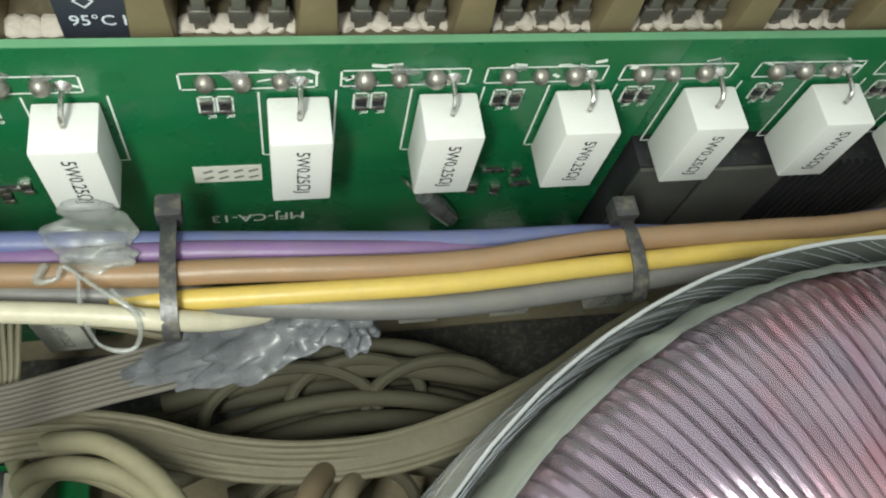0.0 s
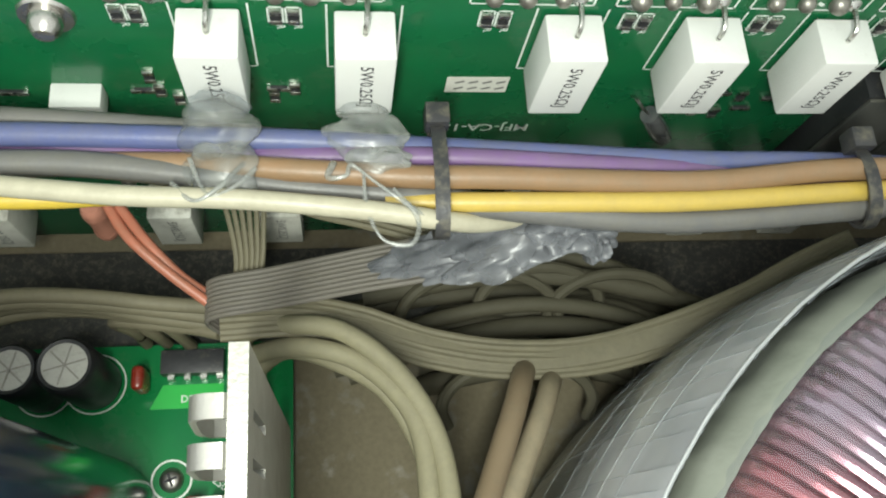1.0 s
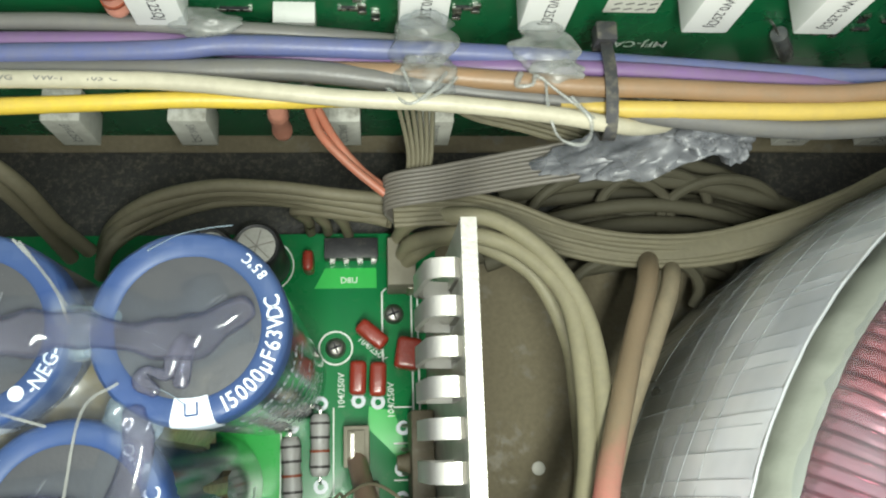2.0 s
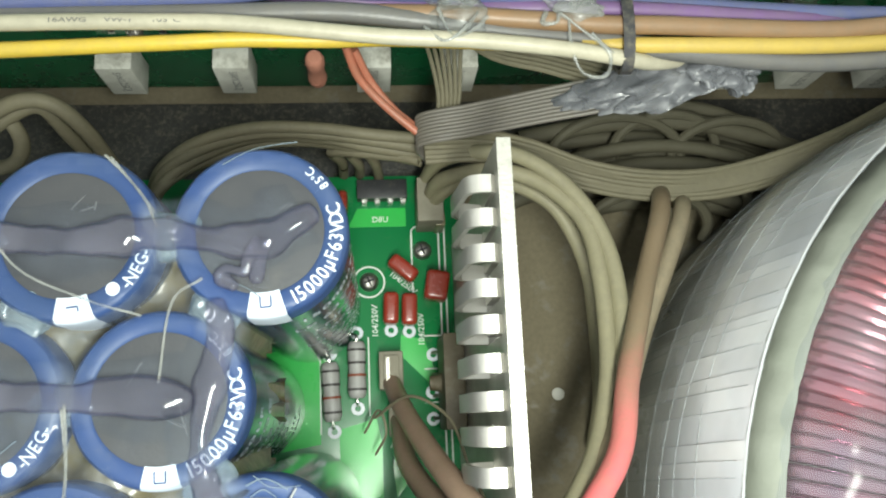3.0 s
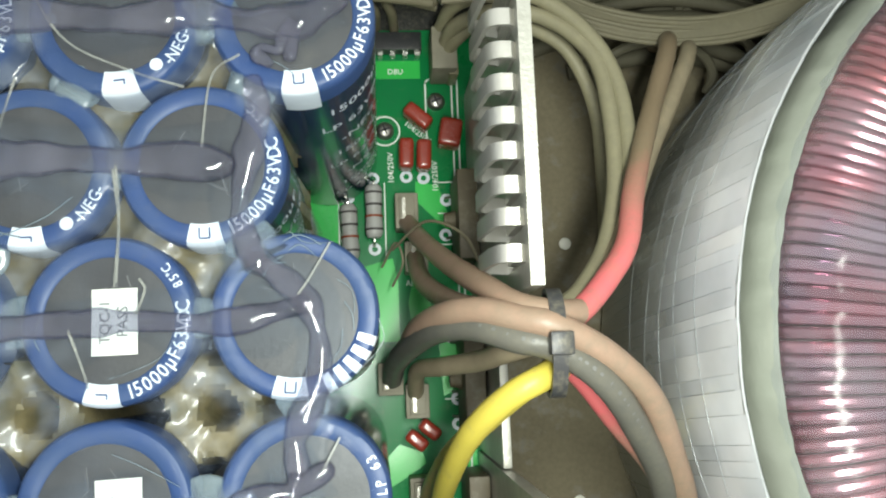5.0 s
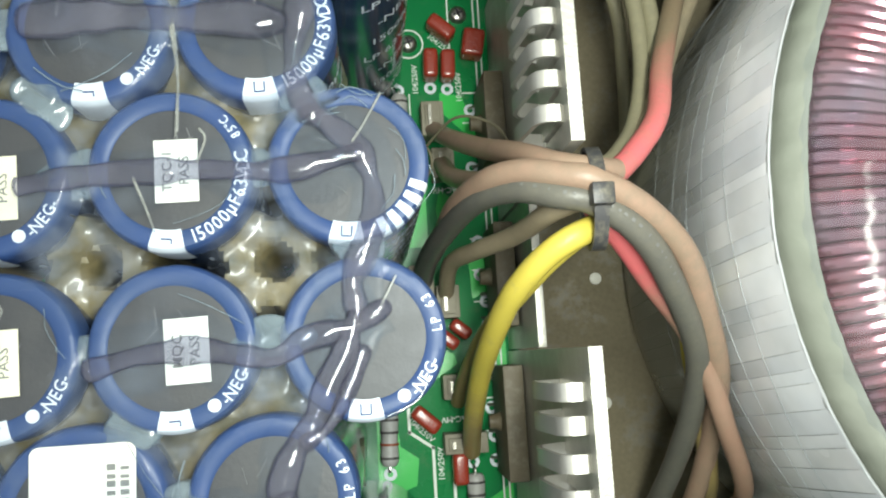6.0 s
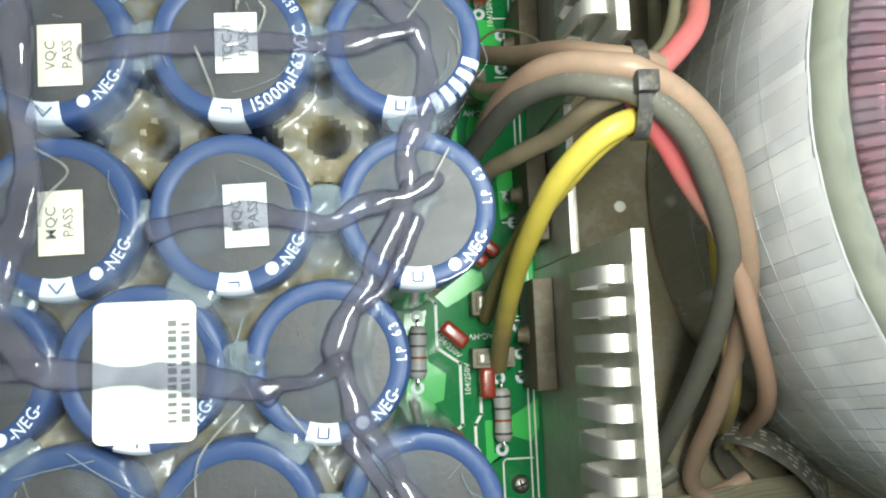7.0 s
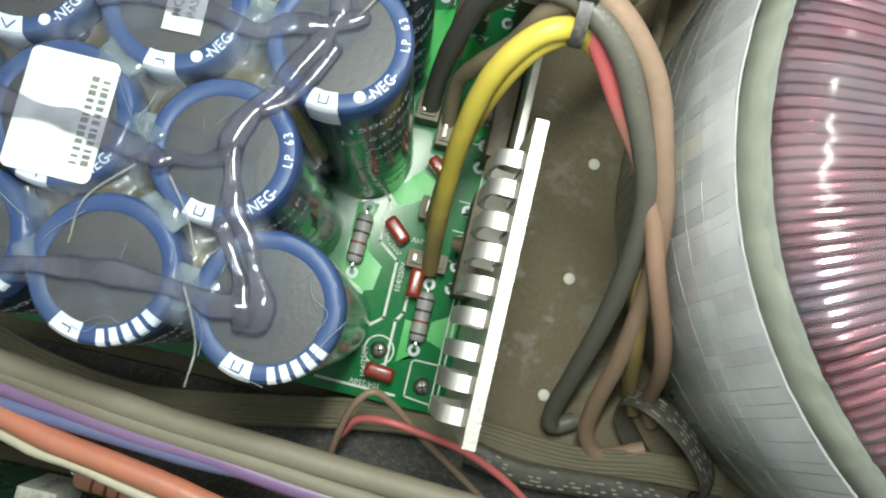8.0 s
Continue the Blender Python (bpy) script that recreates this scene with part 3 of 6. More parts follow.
# ---- heatsinks on the supply board ----
def heatsink(y0, y1, fins, label):
    t = thing("heatsink", (-3.2, (y0 + y1) / 2, 1.5), label, "heatsink", "aluminium heatsinks")
    xa, xb = -3.4, -3.12
    ys = sorted([y0, y1] + [f + s for f in fins for s in (-0.02, -0.19)])
    zs = [1.5, 8.75, 10.8, 11.5]
    bm = bmesh.new()
    grid = [[bm.verts.new((xa, y, z)) for z in zs] for y in ys]
    slots = {min(range(len(ys)), key=lambda k: abs(ys[k] - (f - 0.19))) for f in fins}
    for a in range(len(ys) - 1):
        for c in range(3):
            if not (c == 1 and a in slots):
                bm.faces.new((grid[a][c], grid[a + 1][c], grid[a + 1][c + 1], grid[a][c + 1]))
    r = bmesh.ops.extrude_face_region(bm, geom=bm.faces[:])
    for v in r["geom"]:
        if isinstance(v, bmesh.types.BMVert):
            v.co.x = xb
    bmesh.ops.recalc_face_normals(bm, faces=bm.faces)
    part("plate", bm, M["alu_edge"], t, "pale sawn aluminium plate", smooth=False)
    line = [(-3.39, 10.75), (-3.44, 10.98), (-3.52, 11.06), (-3.72, 11.06), (-3.84, 11.0), (-3.92, 10.84), (-4.04, 9.5), (-4.02, 9.2), (-3.92, 9.0), (-3.39, 8.8)]
    for f in fins:
        lean = rng_f.uniform(-0.03, 0.03)
        b = bmesh.new()
        rows = []
        for k, (x, z) in enumerate(line):
            a, c = line[max(k - 1, 0)], line[min(k + 1, len(line) - 1)]
            d = Vector((c[0] - a[0], 0, c[1] - a[1])).normalized()
            n = Vector((d.z, 0, -d.x)) * 0.1
            p = Vector((x, f + lean, z))
            rows.append([b.verts.new(q) for q in (p + Vector((0, -0.18, 0)), p + Vector((0, 0.18, 0)), p + n + Vector((0, 0.18, 0)), p + n + Vector((0, -0.18, 0)))])
        for a, c in zip(rows, rows[1:]):
            for k in range(4):
                b.faces.new((a[k], a[(k + 1) % 4], c[(k + 1) % 4], c[k]))
        b.faces.new(rows[0]), b.faces.new(rows[-1])
        bmesh.ops.recalc_face_normals(b, faces=b.faces)
        part("fin", b, M["alu"], t)
    return t


rng_f = random.Random(3)
heatsink(-5.4, -12.5, [-6.2 - 0.7 * k for k in range(9)], "upright aluminium heatsink with a row of fins on the green board")
heatsink(-16.6, -23.6, [-17.45 - 0.7 * k for k in range(9)], "upright aluminium heatsink with a row of fins beside the transformer")

# ---- toroidal transformer ----
TC = (12.0, -14.1)
tor = thing("toroidal_transformer", (*TC, 0), "large toroidal transformer wrapped in silvery film with reddish copper windings", "transformer")
def wall_r(z):
    """Radius of the wrapped side: it bellies out and draws in again to the rim."""
    return 11.2 + 0.3 * math.sin(math.pi * min(1.0, max(0.0, (z - 0.6) / 10.5))) - 0.25 * max(0.0, 0.6 - z)


HEIGHTS = [0.0, 0.3, 0.8, 1.6, 2.6, 3.6, 4.6, 5.6, 6.6, 7.6, 8.6, 9.4, 10.2, 10.8, 10.95]
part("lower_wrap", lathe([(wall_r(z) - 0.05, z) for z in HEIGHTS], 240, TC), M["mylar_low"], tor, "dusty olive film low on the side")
PLEAT = 2.25
TURNS = (0.0, 4.6, 6.2, 7.4, 8.3, 9.3, 20.0)


def pleat_angle(k, z):
    """Edge of one turn of film: it leans as it climbs, and the turns are not quite even."""
    return 84 + k * PLEAT - 0.42 * (z - 6) + 0.5 * math.sin(k * 1.9) + 0.3 * math.sin(k * 0.7)


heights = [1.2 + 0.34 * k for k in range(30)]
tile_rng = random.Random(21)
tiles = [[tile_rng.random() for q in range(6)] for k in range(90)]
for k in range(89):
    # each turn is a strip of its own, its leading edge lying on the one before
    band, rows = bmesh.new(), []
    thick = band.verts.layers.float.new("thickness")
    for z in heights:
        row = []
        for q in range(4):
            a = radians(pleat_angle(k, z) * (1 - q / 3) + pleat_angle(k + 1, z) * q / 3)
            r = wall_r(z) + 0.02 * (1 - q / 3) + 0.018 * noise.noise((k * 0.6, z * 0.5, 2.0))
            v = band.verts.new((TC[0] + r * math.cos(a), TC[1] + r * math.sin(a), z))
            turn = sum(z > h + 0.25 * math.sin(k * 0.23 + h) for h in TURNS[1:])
            # whitens towards the rim: the film's glancing reflection, put into its opacity
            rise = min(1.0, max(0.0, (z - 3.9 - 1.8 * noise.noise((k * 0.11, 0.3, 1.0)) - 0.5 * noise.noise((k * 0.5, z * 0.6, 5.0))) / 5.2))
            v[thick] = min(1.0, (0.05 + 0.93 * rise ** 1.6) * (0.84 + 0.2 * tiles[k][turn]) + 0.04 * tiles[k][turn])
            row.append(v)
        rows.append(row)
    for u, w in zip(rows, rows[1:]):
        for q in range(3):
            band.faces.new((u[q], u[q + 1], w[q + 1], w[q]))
    part("film_turn", band, FILM_SHEEN, tor)
N_STRAND = 236
cover = lathe([(10.66, 10.9), (10.6, 11.2), (10.5, 11.45), (10.28, 11.68), (10.08, 11.87), (9.6, 12.08), (9.0, 12.24), (8.4, 12.36), (7.2, 12.5), (6, 12.56), (4.8, 12.4), (3.6, 12.1)], 480, TC)
for v in cover.verts:
    # drawn tight over the strands, with puckers that run along them
    a, r = math.atan2(v.co.y - TC[1], v.co.x - TC[0]), math.hypot(v.co.x - TC[0], v.co.y - TC[1])
    v.co.z += 0.2 + 0.04 * noise.noise(v.co * 0.9) + 0.06 * noise.noise((a * 26, r * 0.5, 1.0))
part("cover_film", cover, COVER, tor, "clear film drawn over the windings")
part("film_rim", lathe([(11.205, 10.9), (11.222, 11.08), (11.195, 11.12), (11.165, 11.08), (11.155, 10.9)], 240, TC, wrinkled=0.002), M["mylar_edge"], tor, "bright folded film edge")
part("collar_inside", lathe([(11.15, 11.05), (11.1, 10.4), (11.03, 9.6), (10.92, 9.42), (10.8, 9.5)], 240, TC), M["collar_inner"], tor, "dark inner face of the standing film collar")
for k in range(104):
    a = radians(62 + k * 1.9 + 0.6 * math.sin(k * 2.3))
    pts = [(TC[0] + r * math.cos(a - q), TC[1] + r * math.sin(a - q), z) for r, z, q in ((11.135, 11.02, 0.0), (11.09, 10.45, 0.09), (11.02, 9.7, 0.21))]
    part("film_crease", tube(pts, 0.0065, 5, 4), FILM_TOP, tor)
wrap = lathe([(10.82, 9.45), (10.74, 10.2), (10.65, 10.62), (10.5, 10.72), (10.36, 10.8), (10.2, 10.9), (9.6, 11.2), (6, 11.7), (3, 11.3), (2.7, 10), (2.7, 0)], 240, TC)
for v in wrap.verts:
    if 10.3 < math.hypot(v.co.x - TC[0], v.co.y - TC[1]) < 10.85:
        v.co.z += 0.12 * noise.noise(v.co * 1.7)
part("inner_wrap", wrap, M["paperwrap"], tor, "grey insulating wrap under the windings")
fold = lathe([(10.94, 9.5), (10.93, 9.9), (10.92, 10.3), (10.88, 10.65), (10.8, 10.92), (10.69, 11.16), (10.6, 11.33), (10.54, 11.4)], 300, TC)
for v in fold.verts:
    k = noise.noise((v.co.x * 3.1, v.co.y * 3.1, 0.3))
    v.co.z += 0.06 * k + 0.05 * noise.noise((v.co.x * 0.9, v.co.y * 0.9, 4.3))
    v.co.x += (v.co.x - TC[0]) * 0.006 * k
    v.co.y += (v.co.y - TC[1]) * 0.006 * k
part("edge_fold", fold, M["paperwrap"], tor, "greenish grey wrinkled wrap folded over the windings")
# film overlaps: fine raised edges down the side
for k in range(1, 88):
    pts = [(TC[0] + r * math.cos(radians(pleat_angle(k, z))), TC[1] + r * math.sin(radians(pleat_angle(k, z))), z) for r, z in ((wall_r(h) + 0.022, h) for h in (1.2, 2.6, 4, 5.6, 7, 8.4, 9.6, 10.8))]
    part("film_overlap", tube(pts, 0.006 + 0.005 * (k % 5 == 0), 5, 4), FILM, tor)
for h in TURNS[1:-1]:
    pts = [(TC[0] + (wall_r(h) + 0.03) * math.cos(a), TC[1] + (wall_r(h) + 0.03) * math.sin(a), h + 0.25 * math.sin(math.degrees(a) / PLEAT * 0.23 - 8.6 + h)) for a in (radians(q) for q in range(95, 275, 4))]
    part("film_overlap", tube(pts, 0.008, 5, 3), FILM, tor)
for k in range(N_STRAND):
    a = 2 * math.pi * k / N_STRAND
    if not (radians(82) < a < radians(276)):
        continue
    rad = Vector((math.cos(a), math.sin(a), 0))
    tan = Vector((-rad.y, rad.x, 0))
    w = 0.05 * noise.noise((k * 0.37, 0.2, 0.5))
    pts = [Vector((*TC, 0)) + rad * r + tan * (s + w + 0.05 * noise.noise((k * 0.21, r * 0.8, 3.1))) + Vector((0, 0, z + w)) for r, z, s in ((10.52, 10.7, 0), (10.46, 11.15, 0.02), (10.0, 11.66, 0.05), (8.4, 12.15, 0.12), (6.0, 12.35, 0.3), (3.6, 11.9, 0.5))]
    part("winding_strand", tube(pts, [0.137, 0.14, 0.133, 0.113, 0.088, 0.062], 9, 4), M["copper"], tor)

# ---- wire loom in front of the driver board ----
loom = thing("wire_loom", (0, -2, 9.5), "bundle of dusty coloured wires tied along the driver board", "wires")


def loom_wire(colour, pts, r, label):
    return part("wire", tube(pts, r, 12, 10, wobble=0.03), W[colour], loom, label)


loom_wire("blue", [(-33, -1.9, 9.6), (-20, -1.7, 9.6), (-13, -1.5, 9.65), (-9.2, -1.4, 9.7), (-7.7, -1.25, 9.7), (-4.5, -1.3, 9.65), (-2.4, -1.35, 9.6), (-0.5, -1.45, 9.55), (1.8, -1.6, 9.55), (4.8, -1.8, 9.6), (7.5, -1.85, 9.6), (11, -2.0, 9.5), (15, -1.6, 9.3), (19, -1.0, 9)], 0.215, "blue wire")
loom_wire("violet", [(-33, -1.5, 9.5), (-16, -1.2, 9.5), (-10.7, -1.15, 9.6), (-8.5, -1.15, 9.5), (-5, -1.5, 9.4), (-1, -1.68, 9.62), (0.4, -1.75, 9.7), (2.7, -1.9, 9.7), (4.7, -1.98, 9.6), (8, -2.1, 9.3), (15, -1.9, 9), (19, -1.2, 9)], 0.2, "violet wire")
loom_wire("brown", [(-10, -1.7, 9.3), (-5, -1.75, 9.55), (-2.4, -2.0, 9.75), (-0.5, -2.15, 9.8), (0.9, -2.2, 9.85), (4.6, -2.35, 9.9), (7.4, -2.15, 9.95), (10.7, -2.1, 9.9), (13.2, -2.0, 9.8), (19, -1.2, 9.4)], 0.215, "brown wire")
loom_wire("yellow_dusty", [(-1, -2.5, 9.5), (2.3, -2.65, 9.75), (4.6, -2.7, 9.85), (7.3, -2.55, 9.8), (10.4, -2.4, 9.75), (12.5, -2.25, 9.6), (19, -1.5, 9.3)], 0.19, "yellow wire")
loom_wire("grey", [(-33, -2.0, 9.4), (-14, -1.8, 9.5), (-9.6, -1.8, 9.6), (-6.6, -1.75, 9.6), (-4.5, -1.95, 9.55), (-2.5, -2.2, 9.5), (-0.5, -2.4, 9.5), (2.3, -2.8, 9.5), (4.6, -2.95, 9.5), (7.3, -2.8, 9.5), (9.4, -2.65, 9.5), (13, -2.4, 9.4), (19, -1.7, 9.1)], 0.235, "grey wire")
loom_wire("grey", [(-33, -0.9, 9.5), (-14, -0.75, 9.6), (-10.7, -0.75, 9.65), (-7.7, -0.85, 9.6), (-4.6, -1.0, 9.45), (-2, -1.2, 9.25), (2, -1.5, 9.2), (8, -1.8, 9.1)], 0.18, "grey wire")
loom_wire("white", [(-33, -2.5, 9.7), (-20, -2.3, 9.8), (-13.5, -2.15, 9.9), (-10.2, -2.15, 9.95), (-8.5, -2.2, 9.95), (-5.5, -2.5, 9.95), (-3.5, -2.6, 9.95), (-1.4, -2.8, 9.9), (-0.1, -2.95, 9.75), (0.7, -2.85, 9.3), (1.6, -2.6, 8.9), (2.6, -2.4, 8.6)], 0.18, "cream wire")
loom_wire("yellow", [(-33, -3.2, 9.3), (-20, -2.8, 9.4), (-13.6, -2.6, 9.55), (-10.3, -2.5, 9.65), (-8.6, -2.4, 9.6), (-6.8, -2.35, 9.45), (-5, -2.2, 9.2), (-1, -2.4, 9.2)], 0.175, "bright yellow wire")


def cable_tie(x, y, z, ry, rz, label):
    t = thing("cable_tie", (x, y, z), label, "cable tie", "black cable ties")
    n_ = 28
    vs, fs = [], []
    for k in range(n_):
        a = 2 * math.pi * k / n_
        for dx, s in ((-0.13, 1), (0.13, 1), (0.13, 1.1), (-0.13, 1.1)):
            vs.append((x + dx, y + ry * s * math.cos(a), z + rz * s * math.sin(a)))
    for k in range(n_):
        for j in range(4):
            fs.append((k * 4 + j, k * 4 + (j + 1) % 4, ((k + 1) % n_) * 4 + (j + 1) % 4, ((k + 1) % n_) * 4 + j))
    strap = part("strap", (vs, fs), M["nylon_black"], t)
    part("lock_head", box(x - 0.22, x + 0.22, y + ry * 0.82, y + ry * 0.82 + 0.42, z + rz * 0.15, z + rz * 0.15 + 0.45, 0.05), M["nylon_black"], strap)
    return t


cable_tie(-0.05, -2.1, 9.6, 1.05, 0.5, "black nylon cable tie round the coloured wires")
cable_tie(7.95, -2.4, 9.7, 0.75, 0.45, "black nylon cable tie round the brown and yellow wires")

# ---- heatsink transistors behind the driver board ----
ledge = thing("clamp_bar", (0, 1.0, 12.3), "dusty brass-coloured clamp bar with white thermal paste", "clamp bar")
part("bar", box(-33, 33, 0.32, 1.6, 11.9, 12.45, 0.04), M["brown_epoxy"], ledge, "dusty tan bar")
for k in range(-6, 7):
    x = 2.5 + 2.4 * k
    b = box(x - 0.16, x + 0.16, 0.36, 1.6, 12.4, 15.0, 0.05)
    for v in b.verts:
        if v.co.z < 12.8:
            v.co.x = x + (v.co.x - x) * 2.1
    part("spacer", b, M["clamp"], ledge, "tan metal spacer")
    for j in range(7):
        part("thermal_paste", blob((x + 0.45 + j * 0.27, 0.75, 12.47), 0.17, (1.1, 1.2, 0.5), 0.5, 2), M["paste"], ledge, "white thermal paste")


def power_transistor(x):
    t = thing("power_transistor", (x, 1.2, 12.8), "black power transistor clamped above the green board", "transistor", "power transistors")
    part("case", box(x - 0.95, x + 0.95, 0.8, 1.32, 12.95, 15.1, 0.05), M["black_plastic"], t, "black epoxy case")
    for dx in (-0.58, 0.0, 0.58):
        b = box(x + dx - 0.1, x + dx + 0.1, 0.62, 0.7, 11.6, 13.3, 0.02)
        box(x + dx - 0.16, x + dx + 0.16, 0.6, 0.72, 12.65, 12.9, 0.02, b)
        part("leg", b, M["tin_dull"], t, "tinned leg")


for k in range(-4, 6):
    if k != -1:
        power_transistor(1.36 + 2.4 * k)
t = thing("thermal_switch", (-0.52, 1.0, 12.4), "black thermal switch printed 95°C on the clamp bar", "thermal switch")
part("case", box(-1.15, 0.1, 0.45, 1.2, 12.5, 14.6, 0.05), M["thermal"], t, "blue-black case")
bm = bmesh.new()
lettering("95°C H", 0.3, plane_place((-0.52, 0.445, 12.82), (1, 0, 0), (0, 0, 1)), bm)
lettering("◇", 0.3, plane_place((-0.72, 0.445, 13.2), (1, 0, 0), (0, 0, 1)), bm)
part("print", bm, M["white_print"], t, "white printing")
for dx in (-0.3, 0.25):
    part("leg", box(-0.52 + dx - 0.13, -0.52 + dx + 0.13, 0.4, 0.46, 11.7, 12.5), M["tin_dull"], t)

# ---- small parts on the driver board ----
silk = bmesh.new()
RES_X = (-4.35, -1.85, 1.67, 4.16, 6.55, 8.95, 11.5, 14.0, -9.6)


def solder_joint(x, z, r=0.17):
    t = thing("solder_joint", (x, BY, z), "dull round solder joint on the green board", "solder joint", "solder joints on the driver board")
    b = bmesh.new()
    bmesh.ops.create_uvsphere(b, u_segments=12, v_segments=8, radius=1)
    for v in b.verts:
        v.co = Vector((x + v.co.x * r, BY + v.co.y * r * 1.15 - 0.02, z + v.co.z * r * 1.05))
    part("solder", b, M["tin_dull"], t)


def chip_resistor(x, z, upright=True):
    t = thing("chip_resistor", (x, BY, z), "tiny chip resistor between solder pads", "chip resistor", "chip resistors")
    w, h = (0.09, 0.16) if upright else (0.16, 0.09)
    part("body", box(x - w, x + w, BY - 0.07, BY + 0.01, z - h * 0.6, z + h * 0.6, 0.01), M["black_plastic"], t)
    for s in (-1, 1):
        dx, dz = (0, s * 0.13) if upright else (s * 0.13, 0)
        part("end_cap", box(x + dx - 0.1, x + dx + 0.1, BY - 0.08, BY + 0.005, z + dz - 0.05, z + dz + 0.05, 0.015), M["tin"], t)


def frame_line(x0, x1, z0, z1, bm, y=FY):
    outline([(x0, z0), (x1, z0), (x1, z1), (x0, z1), (x0, z0)], 0.035, y, bm)


for x in RES_X:
    for dx in (-0.92, -0.36, 0.24):
        solder_joint(x + dx, 11.92, rng.uniform(0.15, 0.19))
    for dx in (-0.95, -0.66):
        chip_resistor(x + dx, 11.3)
        frame_line(x + dx - 0.12, x + dx + 0.12, 11.08, 11.52, silk)
        lettering("R", 0.2, plane_place((x + dx, FY, 10.98), (0, 0, -1), (1, 0, 0)), silk)
    outline([(x - 1.3, 12.12), (x + 0.8, 12.12), (x + 0.8, 11.72), (x - 1.3, 11.72), (x - 1.3, 12.12)], 0.035, FY, silk)
    outline([(x - 0.12, 11.6), (x - 0.12, 9.75), (x + 1.12, 9.75), (x + 1.12, 11.6)], 0.035, FY, silk)
# flux residue round the joints
for k in range(46):
    x = rng.choice(RES_X) + rng.uniform(-1.3, 0.7)
    z = 12.0 + rng.uniform(-0.12, 0.3)
    outline([(x, z), (x + rng.uniform(0.05, 0.22), z + rng.uniform(-0.06, 0.06))], rng.uniform(0.03, 0.09), FY - 0.002, silk)
lettering("MFJ-CA-13", 0.42, plane_place((1.35, FY, 7.5), (-1, 0, 0), (0, 0, -1)), silk)
part("silkscreen", silk, M["silk"], driver, "white silkscreen lines and lettering")
for x, z in ((6.0, 8.9), (6.5, 8.8), (5.7, 8.2), (6.2, 8.1), (6.7, 8.3), (7.2, 8.7), (-2.9, 9.0), (-2.6, 9.0), (-3.0, 8.7), (-5.4, 8.9), (-5.1, 8.9), (-4.8, 8.6), (-5.2, 9.4), (-8.0, 8.8), (-7.7, 8.8)):
    chip_resistor(x, z, rng.random() < 0.6)
t = thing("paper_sticker", (0.9, BY, 9.15), "small white paper sticker with faint marks on the green board", "sticker")
part("paper", box(0.28, 1.5, FY - 0.008, FY, 8.87, 9.42), M["paper"], t)
bm = bmesh.new()
for k in range(4):
    for j in range(2):
        outline([(0.48 + k * 0.27, 9.0 + j * 0.22), (0.6 + k * 0.27, 9.05 + j * 0.22)], 0.06, FY - 0.012, bm)
part("print", bm, M["ink_faint"], t, "faint printed marks")
t = thing("glass_diode", (5.0, BY, 7.9), "glass-bodied diode lying on the green board", "diode")
part("body", tube([(4.65, -0.12, 8.35), (5.0, -0.14, 7.85), (5.35, -0.12, 7.3)], [0.2, 0.23, 0.2], 12, 4), M["glass"], t)
part("lead", tube([(4.65, -0.12, 8.35), (4.4, -0.2, 8.7), (4.2, -0.1, 8.9), (4.15, 0.1, 8.75)], 0.035, 6, 5), M["tin"], t)
t = thing("board_screw", (-6.4, BY, 11.2), "steel screw with a washer holding the green board", "screw")
for nm, prof in (("washer", [(0, 0.06), (0.42, 0.06), (0.45, 0)]), ("head", [(0, 0.42), (0.16, 0.4), (0.26, 0.28), (0.28, 0.06)])):
    b = lathe(prof, 24)
    for v in b.verts:
        v.co = Vector((-6.4 + v.co.x, BY - v.co.z, 11.2 + v.co.y))
    part(nm, b, M["screw_bright"], t)
t = thing("pcb_connector", (-6.6, BY, 8.8), "small white connector on the driver board", "connector")
part("housing", box(-7.0, -6.1, BY - 0.5, BY, 8.6, 9.1, 0.03), M["ceramic"], t)


def relay(x0, x1, z0, z1):
    t = thing("relay", ((x0 + x1) / 2, 0.5, z0), "black plastic relay beside the cement resistors", "relay", "black relays")
    part("case", box(x0, x1, -0.42, 1.6, z0, z1, 0.05), M["black_plastic"], t)
    part("lid", box(x0 + 0.03, x1 - 0.03, -0.5, -0.41, z0 + 0.05, z1 - 0.05, 0.03), M["relay_lid"], t, "dusty dark grey lid")


relay(8.75, 10.3, 5.6, 9.6)
relay(10.36, 12.2, 5.6, 9.5)
t = thing("ribbed_block", (13.6, 0.5, 6), "black block with fine ribs", "heatsink block")
part("body", box(12.3, 16, -0.3, 1.6, 5.6, 9.3, 0.03), M["black_plastic"], t)
for k in range(16):
    part("rib", box(12.45 + k * 0.2, 12.53 + k * 0.2, -0.42, -0.29, 5.8, 9.35), M["black_plastic"], t)


def axial_resistor(a, b, r, mat, bands, label, group, pads=None, upright=False):
    a, b = Vector(a), Vector(b)
    t = thing("axial_resistor", (a + b) / 2, label, "resistor", group)
    d = (b - a)
    pts = [a + d * q for q in (0, 0.07, 0.2, 0.5, 0.8, 0.93, 1)]
    body = part("body", tube(pts, [r * 0.75, r, r * 1.06, r * 0.94, r * 1.06, r, r * 0.75], 14, 3), M[mat], t)
    for q, bandmat in bands:
        p = a + d * q
        n = d.normalized()
        part("colour_band", tube([p - n * 0.035, p, p + n * 0.035], r * 1.08, 14, 1), M[bandmat], body)
    if not upright:
        n = d.normalized()
        for p, s in ((a, -1), (b, 1)):
            part("lead", tube([p, p + n * s * 0.14, p + n * s * 0.2 - Vector((0, 0, 0.15)), p + n * s * 0.2 - Vector((0, 0, 0.55))], 0.04, 6, 4), M["tin"], t)
    return t


